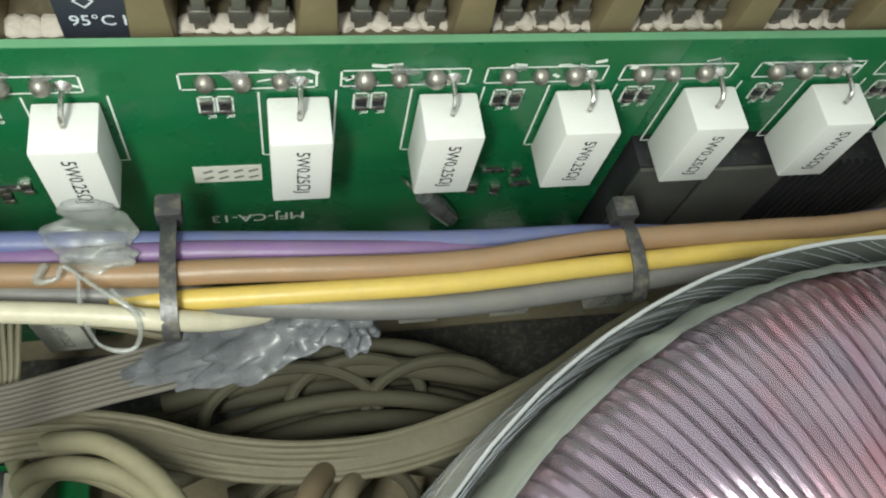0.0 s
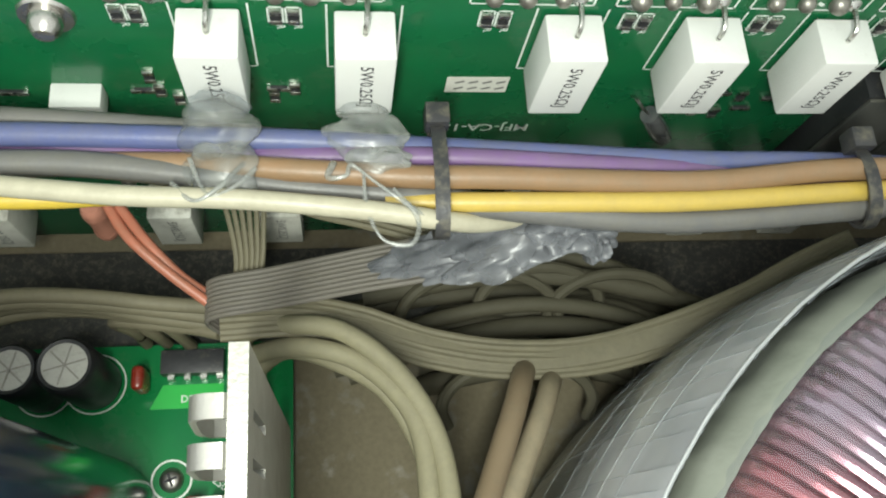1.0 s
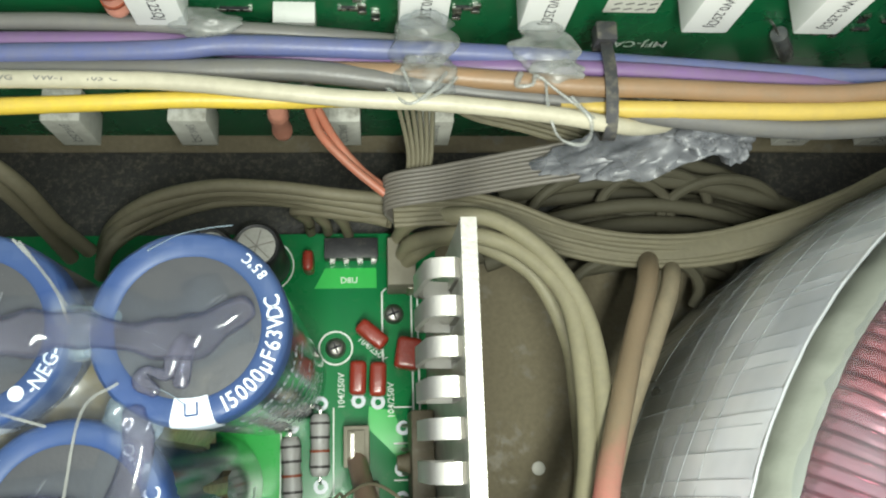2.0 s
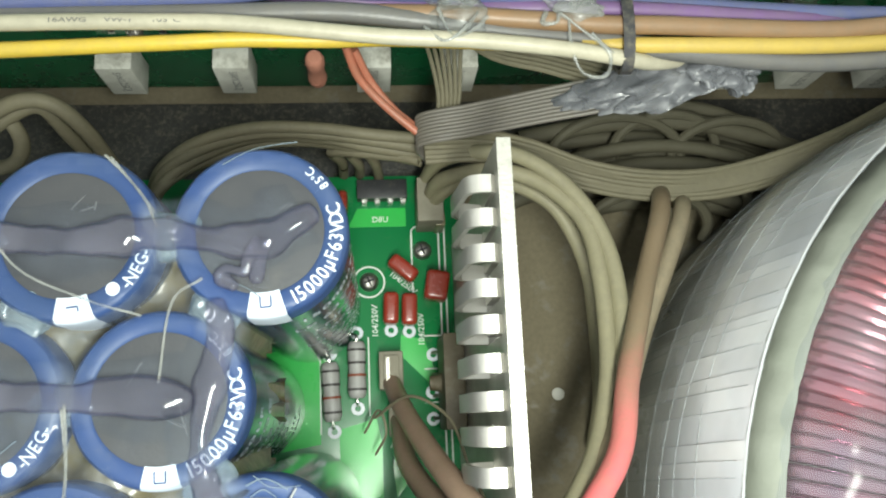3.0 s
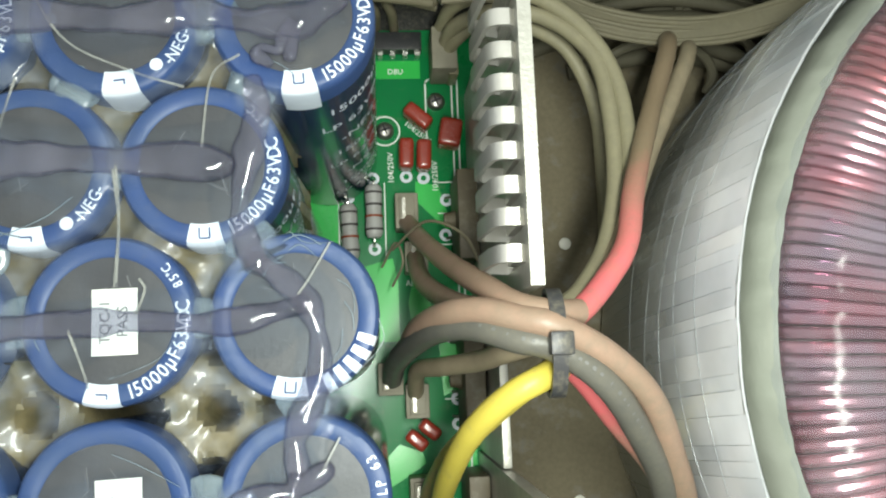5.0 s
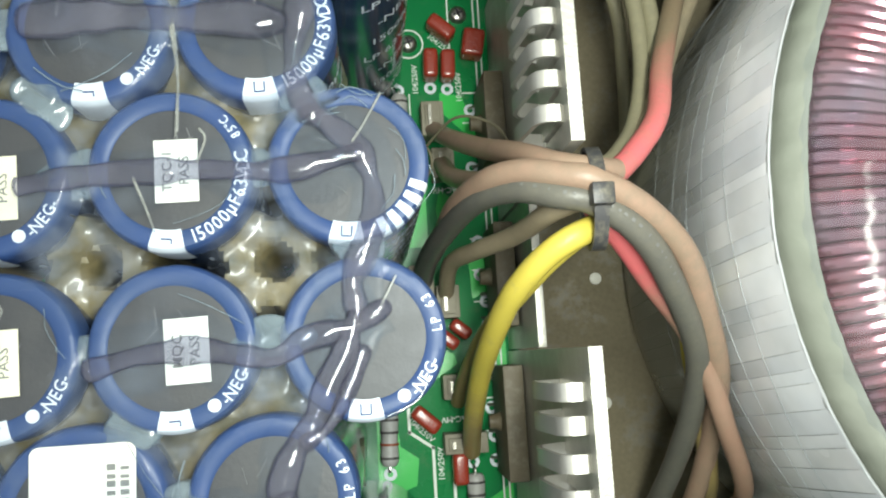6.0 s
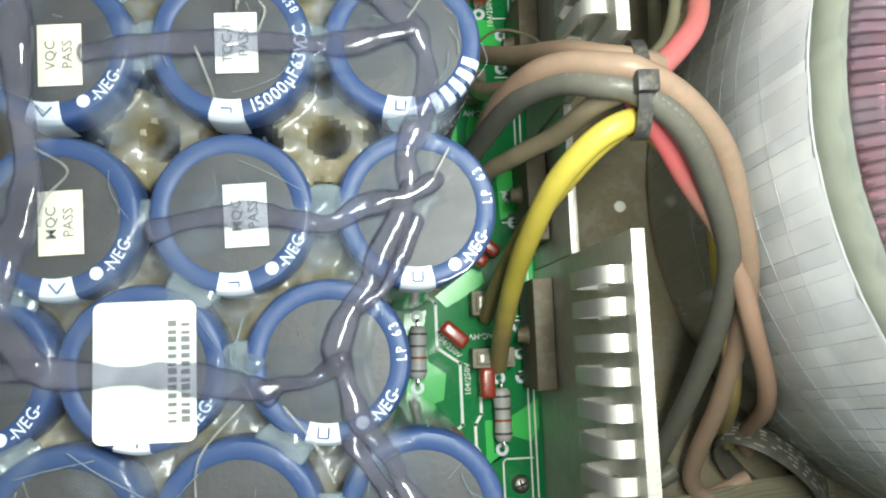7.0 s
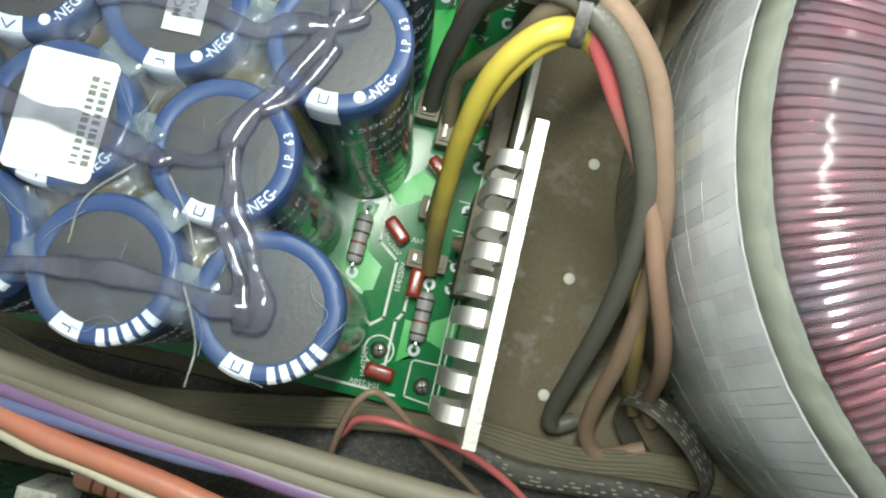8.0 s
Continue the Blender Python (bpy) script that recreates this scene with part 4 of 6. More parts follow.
BANDS = ((0.15, "band"), (0.38, "band"), (0.6, "band_brown"), (0.85, "band"))
GR = "grey power resistors"
for a, b in (((-6.4, -8.35, 1.95), (-6.4, -10.0, 1.95)), ((-7.2, -8.95, 1.95), (-7.12, -10.65, 1.95)), ((-7.2, -18.2, 1.95), (-7.25, -19.8, 1.95)), ((-4.7, -20.2, 1.95), (-4.7, -21.8, 1.95))):
    axial_resistor(a, b, 0.26, "grey_res", BANDS, "grey banded power resistor lying on the supply board", GR)
axial_resistor((-7.35, -0.7, 5.1), (-7.35, -0.7, 3.4), 0.26, "pink_res", ((0.2, "pink_res"), (0.8, "pink_res")), "salmon resistor standing before the green board", "salmon resistors", upright=True)
axial_resistor((-12.35, -27.0, 6.6), (-10.6, -27.2, 6.6), 0.3, "pink_res", ((0.3, "band_brown"), (0.5, "band_brown"), (0.7, "band_brown")), "salmon banded resistor by the second driver board", "salmon resistors")
axial_resistor((-9.9, -0.6, 11.0), (-9.9, -0.6, 9.9), 0.24, "pink_res", ((0.3, "band_brown"), (0.6, "band_brown")), "salmon resistor standing before the green board", "salmon resistors", upright=True)

# ---- small parts on the supply board ----
def film_cap(x, y, ang, l=0.95, w=0.46, h=0.75, z=1.62):
    t = thing("film_capacitor", (x, y, 1.5), "small glossy red-brown film capacitor on the supply board", "capacitor", "red film capacitors")
    b = box(-l / 2, l / 2, -w / 2, w / 2, z, z + h, 0.15, None, 3)
    m = Matrix.Translation((x, y, 0)) @ Matrix.Rotation(radians(ang), 4, "Z")
    b.transform(m)
    part("body", b, M["red_film"], t)
    for s in (-1, 1):
        p = m @ Vector((s * l * 0.32, 0, 0))
        part("lead", tube([(p.x, p.y, z + 0.1), (p.x, p.y, 1.58), (p.x, p.y, 1.5)], 0.035, 6, 2), M["tin"], t)


for a in ((-4.95, -6.2, -40), (-3.95, -6.75, 80, 0.9, 0.7), (-5.35, -7.4, 88), (-4.8, -7.45, 88), (-6.1, -18.5, -42), (-5.15, -20.0, 90), (-5.6, -23.0, -5), (-4.9, -15.85, -40, 0.7, 0.4), (-5.3, -16.15, -40, 0.7, 0.4), (-6.73, -4.1, 90, 0.6, 0.3, 0.9)):
    film_cap(*a)


def board_screw_flat(x, y):
    t = thing("board_screw", (x, y, 1.5), "dull cross-head screw in the supply board", "screw", "supply board screws")
    b = lathe([(0, 1.72), (0.18, 1.7), (0.27, 1.62), (0.3, 1.5)], 24, (x, y))
    head = part("head", b, M["screw"], t)
    for a in (20, 110):
        b = box(-0.17, 0.17, -0.03, 0.03, 1.68, 1.728)
        b.transform(Matrix.Translation((x, y, 0)) @ Matrix.Rotation(radians(a), 4, "Z"))
        part("slot", b, M["ink"], head)


for p in ((-4.32, -5.54), (-5.99, -6.49), (-5.8, -22.35), (-4.17, -23.18)):
    board_screw_flat(*p)


def flat_shape(pts, z, mat, name, parent, hole=None):
    b = bmesh.new()
    f = b.faces.new([b.verts.new((x, y, z)) for x, y in pts])
    r = bmesh.ops.extrude_face_region(b, geom=[f])
    for v in r["geom"]:
        if isinstance(v, bmesh.types.BMVert):
            v.co.z += 0.012
    bmesh.ops.recalc_face_normals(b, faces=b.faces)
    return part(name, b, M[mat], parent, smooth=False)


for pts in (((-9.2, -8.6), (-7.9, -8.35), (-7.3, -8.6), (-7.5, -9.4), (-7.5, -11.3), (-8.8, -11.5)),
            ((-5.06, -8.15), (-4.35, -8.3), (-3.95, -9.6), (-4.1, -9.75), (-4.75, -9.1), (-5.1, -8.75)),
            ((-6.97, -10.9), (-5.85, -10.6), (-5.7, -11.4), (-5.7, -13.2), (-6.9, -13.2)),
            ((-5.25, -11.34), (-4.73, -11.8), (-4.7, -12.2), (-5.3, -12.9), (-5.4, -12.0)),
            ((-5.8, -16.3), (-5.1, -16.57), (-5.0, -16.9), (-5.8, -17.4), (-6.26, -17.65), (-6.7, -17.2)),
            ((-3.75, -15.75), (-3.45, -15.75), (-3.45, -17.0), (-3.75, -17.1)),
            ((-7.6, -17.8), (-6.9, -17.7), (-7.0, -18.3), (-6.9, -19.3), (-6.35, -19.7), (-6.45, -20.5), (-7.6, -20.9)),
            ((-4.36, -21.1), (-3.5, -20.6), (-3.5, -21.5), (-3.75, -21.9), (-4.38, -21.7)),
            ((-6.3, -4.15), (-4.8, -4.15), (-4.8, -4.75), (-6.6, -4.75)),
            ((-4.5, -13.2), (-3.6, -13.1), (-3.6, -14.6), (-4.4, -14.9)),
            ((-5.2, -21.2), (-4.95, -21.2), (-4.95, -22.2), (-4.6, -22.3), (-4.6, -22.15), (-5.2, -22.6))):
    flat_shape(pts, 1.5, "trace", "copper_pour", psu)
ps = bmesh.new()


def flat_line(pts, w=0.05, z=1.516, bm=ps):
    for (xa, ya), (xb, yb) in zip(pts, pts[1:]):
        d = Vector((xb - xa, yb - ya, 0)).normalized()
        s = Vector((-d.y, d.x, 0)) * w / 2
        a, b = Vector((xa, ya, z)) - d * w / 2, Vector((xb, yb, z)) + d * w / 2
        bm.faces.new([bm.verts.new(v) for v in (a - s, b - s, b + s, a + s)])


def ring(x, y, r0, r1, z=1.518, bm=ps, seg=20):
    for k in range(seg):
        a, b = 2 * math.pi * k / seg, 2 * math.pi * (k + 1) / seg
        bm.faces.new([bm.verts.new((x + r * math.cos(w), y + r * math.sin(w), z)) for r, w in ((r0, a), (r1, a), (r1, b), (r0, b))])


flat_line([(-3.62, -4.8), (-3.62, -23.8)])
flat_line([(-3.8, -4.8), (-3.8, -23.8)])
flat_line([(-4.65, -7.6), (-4.65, -4.9), (-4.55, -4.78), (-3.7, -4.78)])
flat_line([(-3.75, -22.4), (-4.6, -22.4), (-4.68, -22.5), (-4.68, -23.6), (-3.75, -23.7)])
for p in ((-5.99, -6.49), (-5.8, -22.35)):
    ring(*p, 0.45, 0.5)
for k in range(3):
    for yy in (-8.2, -13.0, -17.0):
        flat_line([(-4.35, yy - k * 1.0), (-3.85, yy - k * 1.0)], 0.04)
for y0, y1 in ((-8.2, -10.5), (-8.8, -11.0)):
    flat_line([(-6.05 if y0 > -8.5 else -7.5, y0), (-6.05 if y0 > -8.5 else -7.5, y1)], 0.04)
flat_line([(-6.9, -17.2), (-6.6, -17.5), (-6.6, -18.9), (-5.9, -19.4), (-5.9, -21.3), (-6.5, -21.8)], 0.09)
flat_line([(-5.3, -19.4), (-5.3, -21.0), (-5.5, -21.3), (-5.5, -22.8)], 0.09)
flat_line([(-7.6, -23.6), (-5.0, -23.65)], 0.08)
for x, y, ang, txt in ((-5.75, -7.7, 90, "104/250V"), (-4.35, -8.0, 90, "104/250V"), (-5.0, -6.6, -40, "104/250V"), (-5.07, -11.3, 180, "AC-HV"), (-5.2, -18.5, 180, "AC-MV"), (-6.3, -18.9, -45, "104/250V"), (-5.6, -19.9, 90, "104/250V"), (-6.0, -23.4, 180, "104/250V"), (-6.1, -22.8, 100, "104/250V"), (-5.6, -4.6, 0, "D8U"), (-5.1, -15.3, 180, "AC")):
    a = radians(ang)
    lettering(txt, 0.26, plane_place((x, y, 1.518), (math.cos(a), math.sin(a), 0), (-math.sin(a), math.cos(a), 0)), ps)
part("silkscreen", ps, M["silk"], psu, "white silkscreen lines and lettering")


def pad(x, y):
    b = bmesh.new()
    ring(x, y, 0.09, 0.2, 1.522, b)
    part("solder_ring", b, M["white_print"], psu, "bright ring pad")


for p in ((-4.1, -8.78), (-4.16, -9.9), (-4.16, -10.69), (-4.12, -13.1), (-4.12, -14.15), (-3.98, -15.0), (-3.98, -15.76), (-4.02, -17.27), (-4.02, -18.3), (-3.98, -19.15), (-3.98, -19.9),
          (-6.4, -8.05), (-6.4, -10.3), (-7.2, -8.65), (-7.1, -10.95), (-7.2, -17.9), (-7.25, -20.1), (-4.7, -19.9), (-4.7, -22.1), (-5.35, -8.0), (-4.8, -8.05)):
    pad(*p)


def quick_connector(x0, x1, y0, y1, z1=2.4):
    t = thing("terminal_block", ((x0 + x1) / 2, (y0 + y1) / 2, 1.5), "dusty grey plug terminal on the supply board", "connector", "plug terminals")
    b = box(x0, x1, y0, y1, 1.5, z1, 0.05)
    box(x0 + 0.12, x1 - 0.12, y0 + 0.12, y1 - 0.12, z1 - 0.02, z1 + 0.12, 0.03, b)
    housing = part("housing", b, M["conn"], t)
    part("blade", box(x0 + 0.2, x0 + 0.3, y0 + 0.2, y1 - 0.2, z1 + 0.1, z1 + 0.3), M["tin_dull"], housing, "dull tinned blade")


for q in ((-5.75, -5.05, -9.8, -8.7), (-5.5, -4.8, -11.15, -10.2), (-6.4, -5.65, -14.8, -13.85), (-5.6, -4.9, -15.5, -14.5), (-5.55, -4.7, -17.95, -17.2), (-5.6, -4.3, -19.55, -18.95)):
    quick_connector(*q)


def bridge_rectifier(y0, y1):
    t = thing("bridge_rectifier", (-3.75, (y0 + y1) / 2, 1.9), "dusty brown bridge rectifier screwed to the heatsink", "rectifier", "bridge rectifiers")
    part("case", box(-4.0, -3.42, y1, y0, 1.9, 4.2, 0.06), M["brown_epoxy"], t)
    b = lathe([(0, 0.35), (0.2, 0.33), (0.24, 0.1), (0.3, 0.0)], 18)
    b.transform(Matrix.Translation((-4.0, (y0 + y1) / 2, 3.1)) @ Matrix.Rotation(radians(-90), 4, "Y"))
    part("screw", b, M["brown_epoxy"], t)
    for k in range(4):
        y = y0 - (y0 - y1) * (k + 0.5) / 4
        part("leg", tube([(-3.7, y, 2.0), (-3.9, y, 1.85), (-4.1, y, 1.62), (-4.12, y, 1.5)], 0.05, 6, 4), M["tin_dull"], t)


bridge_rectifier(-8.4, -11.0)
bridge_rectifier(-12.9, -15.9)
bridge_rectifier(-17.0, -20.2)
t = thing("sink_bracket", (-3.2, -14.5, 1.5), "dusty aluminium bracket joining the two heatsinks", "bracket")
part("plate", box(-3.36, -3.14, -16.55, -12.55, 1.5, 6.4, 0.03), M["alu_edge"], t)


def radial_cap(x, y, r, h):
    t = thing("small_capacitor", (x, y, 1.5), "small black electrolytic capacitor with a vented silver top", "capacitor", "small black capacitors")
    part("can", lathe([(r * 0.95, 1.5), (r, 1.6), (r, 1.5 + h - 0.12), (r - 0.08, 1.5 + h), (r - 0.16, 1.5 + h - 0.02)], 32, (x, y)), M["black_plastic"], t)
    lid = part("top", lathe([(0, 1.5 + h - 0.03), (r - 0.15, 1.5 + h - 0.03)], 32, (x, y)), M["alu_edge"], t, "silver top")
    for a in (0, 60, 120):
        b = box(-r * 0.7, r * 0.7, -0.02, 0.02, 1.5 + h - 0.035, 1.5 + h - 0.022)
        b.transform(Matrix.Translation((x, y, 0)) @ Matrix.Rotation(radians(a + 15), 4, "Z"))
        part("vent_groove", b, M["tin_dull"], lid)
    b = bmesh.new()
    ring(x, y, r * 1.1, r * 1.16, 1.518, b, 28)
    part("mark", b, M["silk"], t)


radial_cap(-7.95, -4.05, 0.66, 2.5)
radial_cap(-9.15, -4.1, 0.62, 2.4)
t = thing("integrated_circuit", (-5.5, -3.7, 1.5), "dusty black chip in a socket on the supply board", "chip")
part("body", box(-6.3, -4.75, -3.95, -3.35, 1.55, 2.0, 0.03), M["black_plastic"], t)
for k in range(4):
    part("pin", box(-6.15 + k * 0.4, -6.0 + k * 0.4, -4.06, -3.93, 1.5, 1.75), M["tin"], t)
t = thing("header_connector", (-4.1, -4.3, 1.5), "dusty tan header connector full of wires", "connector")
part("housing", box(-4.5, -3.72, -4.95, -3.6, 1.5, 3.0, 0.05), M["conn"], t)
part("yellow_block", box(-3.95, -3.65, -5.0, -4.6, 1.5, 2.6, 0.06), M["filler"], t)

# ---- labels on the capacitors ----
def sticker(x0, y0, w, h, ang, lines, mat, label):
    t = thing("inspection_sticker", (x0, y0, 12.3), label, "sticker", "stickers on the capacitors")
    m = Matrix.Translation((x0, y0, 0)) @ Matrix.Rotation(radians(ang), 4, "Z")
    b = box(-w / 2, w / 2, -h / 2, h / 2, 12.292, 12.305)
    b.transform(m)
    part("paper", b, M[mat], t)
    bm = bmesh.new()
    for k, txt in enumerate(lines):
        x = (-0.08 if k == 0 else 0.22) * w / 0.78
        lettering(txt, 0.26, lambda u, v: m @ Vector((x - v * 1.0 + 0.0, u, 12.309)), bm)
    part("print", bm, M["ink_faint"], t, "faint grey stamp")


sticker(-10.93, -13.0, 0.78, 1.16, 1, ("TQC-1", "PASS"), "paper", "small white TQC-1 PASS sticker on a capacitor top")
sticker(-10.8, -16.25, 0.78, 1.16, 2, ("MQC", "PASS"), "paper", "small white MQC PASS sticker on a capacitor top")
sticker(-14.1, -13.2, 0.78, 1.16, 2, ("VQC", "PASS"), "paper_aged", "aged cream PASS sticker under glue on a capacitor")
sticker(-14.05, -16.3, 0.78, 1.16, 2, ("MQC", "PASS"), "paper_aged", "aged cream PASS sticker under glue on a capacitor")
t = thing("serial_label", (-12.58, -19.0, 12.3), "large white paper label with rounded corners and code bars", "label")
lb = bmesh.new()
edge = []
for sx, sy, a0 in ((1, 1, 0), (-1, 1, 90), (-1, -1, 180), (1, -1, 270)):
    for k in range(6):
        a = radians(a0 + k * 18)
        edge.append((-12.58 + sx * 0.73 + 0.16 * math.cos(a), -19.0 + sy * 1.08 + 0.16 * math.sin(a)))
f = lb.faces.new([lb.verts.new((x, y, 12.318)) for x, y in edge])
r = bmesh.ops.extrude_face_region(lb, geom=[f])
for v in r["geom"]:
    if isinstance(v, bmesh.types.BMVert):
        v.co.z += 0.017
bmesh.ops.recalc_face_normals(lb, faces=lb.faces)
part("paper", lb, M["paper"], t, smooth=False)
bm = bmesh.new()
for col, x in enumerate((-12.18, -11.95)):
    for k in range(13):
        w = rng.uniform(0.05, 0.11)
        y = -19.9 + k * 0.14
        bm.faces.new([bm.verts.new(v) for v in ((x, y, 12.34), (x + 0.15, y, 12.34), (x + 0.15, y + w, 12.34), (x, y + w, 12.34))])
part("print", bm, M["ink_faint"], t, "rows of dark bars")

# ---- tan adhesive between the capacitors ----
bm = bmesh.new()
STEP = 0.11
made = {}


def pit(x, y):
    """Depth of the hollows left open between two rows, 0 to 1."""
    w = 0.4 * noise.noise((x * 1.7, y * 1.7, 0.4))
    k = min(math.hypot((x - a) / c, (y + 14.62) / 0.4) for a, c in ((-9.3, 0.42), (-12.5, 0.36)))
    return min(1.0, max(0.0, (1.0 - k + w) / 0.8)) ** 2


def filler_vert(i, j):
    if (i, j) not in made:
        x, y = -17.0 + i * STEP, -23.5 + j * STEP
        p = Vector((x, y, 0))
        ds = sorted(math.hypot(x - a, y - c) for a, c in CAPS)
        slump = min(1.0, max(0.0, ds[1] - 2.45, ds[2] - 2.9, x + 8.2) / 0.35)
        z = 11.35 - 4.5 * pit(x, y) - 4 * slump ** 2 + 0.4 * noise.noise(p * 0.8) + 0.2 * noise.noise(p * 2.0) + 0.06 * noise.noise(p * 5.0)
        made[(i, j)] = bm.verts.new((x, y, z))
    return made[(i, j)]


for i in range(96):
    for j in range(163):
        x, y = -17.0 + (i + 0.5) * STEP, -23.5 + (j + 0.5) * STEP
        ds = sorted(math.hypot(x - a, y - c) for a, c in CAPS)
        if ds[0] > 1.22 and ds[1] < 2.8 and ds[2] < 3.3 and x < -7.9 and pit(x, y) < 0.55:
            bm.faces.new((filler_vert(i, j), filler_vert(i + 1, j), filler_vert(i + 1, j + 1), filler_vert(i, j + 1)))
fl = part("adhesive_filler", bm, M["filler"], None)
tagged(fl, "lumpy tan dusty adhesive packed between the capacitors", "adhesive", kind="stuff")

# ---- hot-melt glue over the capacitors ----
def glue(r, pts):
    if r < 0.05:
        t = thing("glue_thread", pts[0], "fine hair of hot-melt glue across the capacitors", "glue", "glue threads")
        part("thread", tube(pts, r, 6, 8), GLUE_MILKY if r > 0.02 else GLUE_WEB, t)
        return
    t = thing("glue_strand", pts[0], "thick translucent strand of hot-melt glue over the capacitors", "glue", "glue strands")
    k = len(pts)
    rad = [r * 0.9 * (1 + 0.26 * math.sin(i * 2.1 + r * 40)) for i in range(k)]
    # rounded ends
    line = [Vector(p) for p in pts]
    a, b = (line[0] - line[1]).normalized(), (line[-1] - line[-2]).normalized()
    e = [rad[0], rad[-1]]
    line = [line[0] + a * e[0] * 0.95, line[0] + a * e[0] * 0.7, *line, line[-1] + b * e[1] * 0.7, line[-1] + b * e[1] * 0.95]
    rad = [e[0] * 0.2, e[0] * 0.75, *rad, e[1] * 0.75, e[1] * 0.2]
    part("strand", tube(line, rad, 16, 10, flat=0.7, wobble=0.3), GLUE, t)
    if r < 0.19:
        return
    # thin skin of glue spreading to both sides, sagging between the cans
    path = spline([Vector(p) for p in pts], 8)
    skin, rows = bmesh.new(), []
    level = 12.376 + 0.007 * (len(pts) % 3 + 3 * (round(abs(pts[0][0] * 10)) % 4))
    thick = skin.verts.layers.float.new("thickness")
    for i, p in enumerate(path):
        d = (path[min(i + 1, len(path) - 1)] - path[max(i - 1, 0)]).normalized()
        s = Vector((-d.y, d.x, 0))
        row = []
        for q in range(-5, 6):
            w = q / 5 * (0.3 + r + 0.4 * noise.noise((p.x * 0.9, p.y * 0.9, 2.0 + (q > 0))))
            v = p + s * w
            near = min(math.hypot(v.x - x, v.y - y) for x, y in CAPS)
            v.z = level - 0.55 * min(1.0, max(0.0, near - 1.42) * 1.8) + 0.003 * noise.noise(v * 4) - 0.015 * (abs(q) == 5)
            row.append(skin.verts.new(v))
            row[-1][thick] = (0.45 if near < 1.3 else 1.0) * (1 - (q / 5) ** 2) * min(1.0, i / 4, (len(path) - 1 - i) / 4) * (0.45 + 0.55 * min(1.0, max(0.0, near - 1.0) * 2.5))
        rows.append(row)
    for u, v in zip(rows, rows[1:]):
        for q in range(10):
            skin.faces.new((u[q], u[q + 1], v[q + 1], v[q]))
    part("skin", skin, GLUE_SKIN, t, "thin hazy skin of glue")


glue(0.34, [(-13.35, -7.41, 12.38), (-12.17, -7.4, 12.38), (-11.08, -7.48, 12.38), (-10.19, -7.43, 12.38), (-9.48, -7.37, 12.38), (-8.57, -7.52, 12.38), (-7.75, -7.53, 12.38), (-7.28, -7.29, 12.38), (-7.0, -7.13, 12.38)])
glue(0.13, [(-7.85, -7.55, 12.38), (-7.97, -7.82, 12.38), (-8.06, -8.09, 12.38), (-8.36, -8.03, 12.38), (-8.44, -8.18, 12.38), (-8.26, -8.32, 12.38)])
glue(0.12, [(-7.7, -7.61, 12.38), (-7.8, -7.93, 12.38), (-7.85, -8.2, 12.38)])
glue(0.34, [(-13.38, -10.11, 12.38), (-12.06, -10.07, 12.38), (-10.9, -10.14, 12.38), (-9.93, -10.14, 12.38), (-9.13, -10.24, 12.38)])
glue(0.26, [(-8.53, -8.69, 12.28), (-8.46, -9.21, 12.28), (-8.63, -10.04, 12.28), (-8.77, -10.85, 12.28), (-8.72, -11.45, 12.28), (-8.47, -12.05, 12.28), (-8.54, -11.84, 12.28), (-8.15, -12.22, 12.28), (-7.66, -12.69, 12.28), (-7.42, -13.31, 12.28), (-7.41, -14.02, 12.28), (-7.65, -14.7, 12.28), (-7.85, -15.19, 12.28), (-7.77, -15.77, 12.28)])
glue(0.25, [(-13.58, -13.18, 12.38), (-12.66, -13.06, 12.38), (-11.44, -13.02, 12.38), (-10.48, -13.01, 12.38), (-9.42, -13.08, 12.38), (-8.84, -13.06, 12.38), (-8.25, -12.94, 12.38), (-7.7, -12.81, 12.38)])
glue(0.24, [(-12.39, -16.49, 12.38), (-11.57, -16.3, 12.38), (-10.56, -16.26, 12.38), (-9.9, -16.38, 12.38), (-9.25, -16.46, 12.38), (-8.68, -16.16, 12.38), (-7.91, -16.0, 12.38), (-7.32, -15.69, 12.38)])
glue(0.26, [(-7.84, -15.86, 12.38), (-8.03, -16.44, 12.38), (-8.31, -16.95, 12.38), (-8.58, -17.56, 12.38), (-8.95, -18.06, 12.38), (-9.17, -18.56, 12.38), (-9.28, -19.06, 12.38)])
glue(0.16, [(-7.72, -16.45, 12.38), (-7.98, -17.07, 12.38), (-8.33, -17.68, 12.38), (-8.75, -17.97, 12.38)])
glue(0.2, [(-9.28, -19.06, 12.38), (-9.73, -19.29, 12.38), (-10.18, -19.32, 12.38), (-10.46, -19.46, 12.38)])
glue(0.24, [(-9.13, -18.97, 12.38), (-8.99, -19.57, 12.38), (-8.8, -20.08, 12.38), (-8.32, -20.69, 12.38), (-8.14, -21.11, 12.38), (-7.88, -21.61, 12.38), (-7.83, -22.1, 12.38), (-8.15, -22.17, 12.38)])
glue(0.2, [(-8.95, -20.4, 12.38), (-8.65, -20.9, 12.38), (-8.35, -21.39, 12.38), (-8.14, -22.0, 12.38)])
glue(0.26, [(-15.38, -18.91, 12.38), (-14.53, -18.9, 12.38), (-13.96, -18.99, 12.38), (-13.1, -19.05, 12.38), (-12.14, -19.09, 12.38), (-11.07, -19.3, 12.38), (-10.48, -19.41, 12.38)])
glue(0.24, [(-13.26, -22.22, 12.38), (-12.24, -21.96, 12.38), (-10.96, -21.79, 12.38), (-9.97, -21.77, 12.38), (-9.29, -21.83, 12.38), (-8.71, -21.92, 12.38), (-8.18, -21.85, 12.38)])
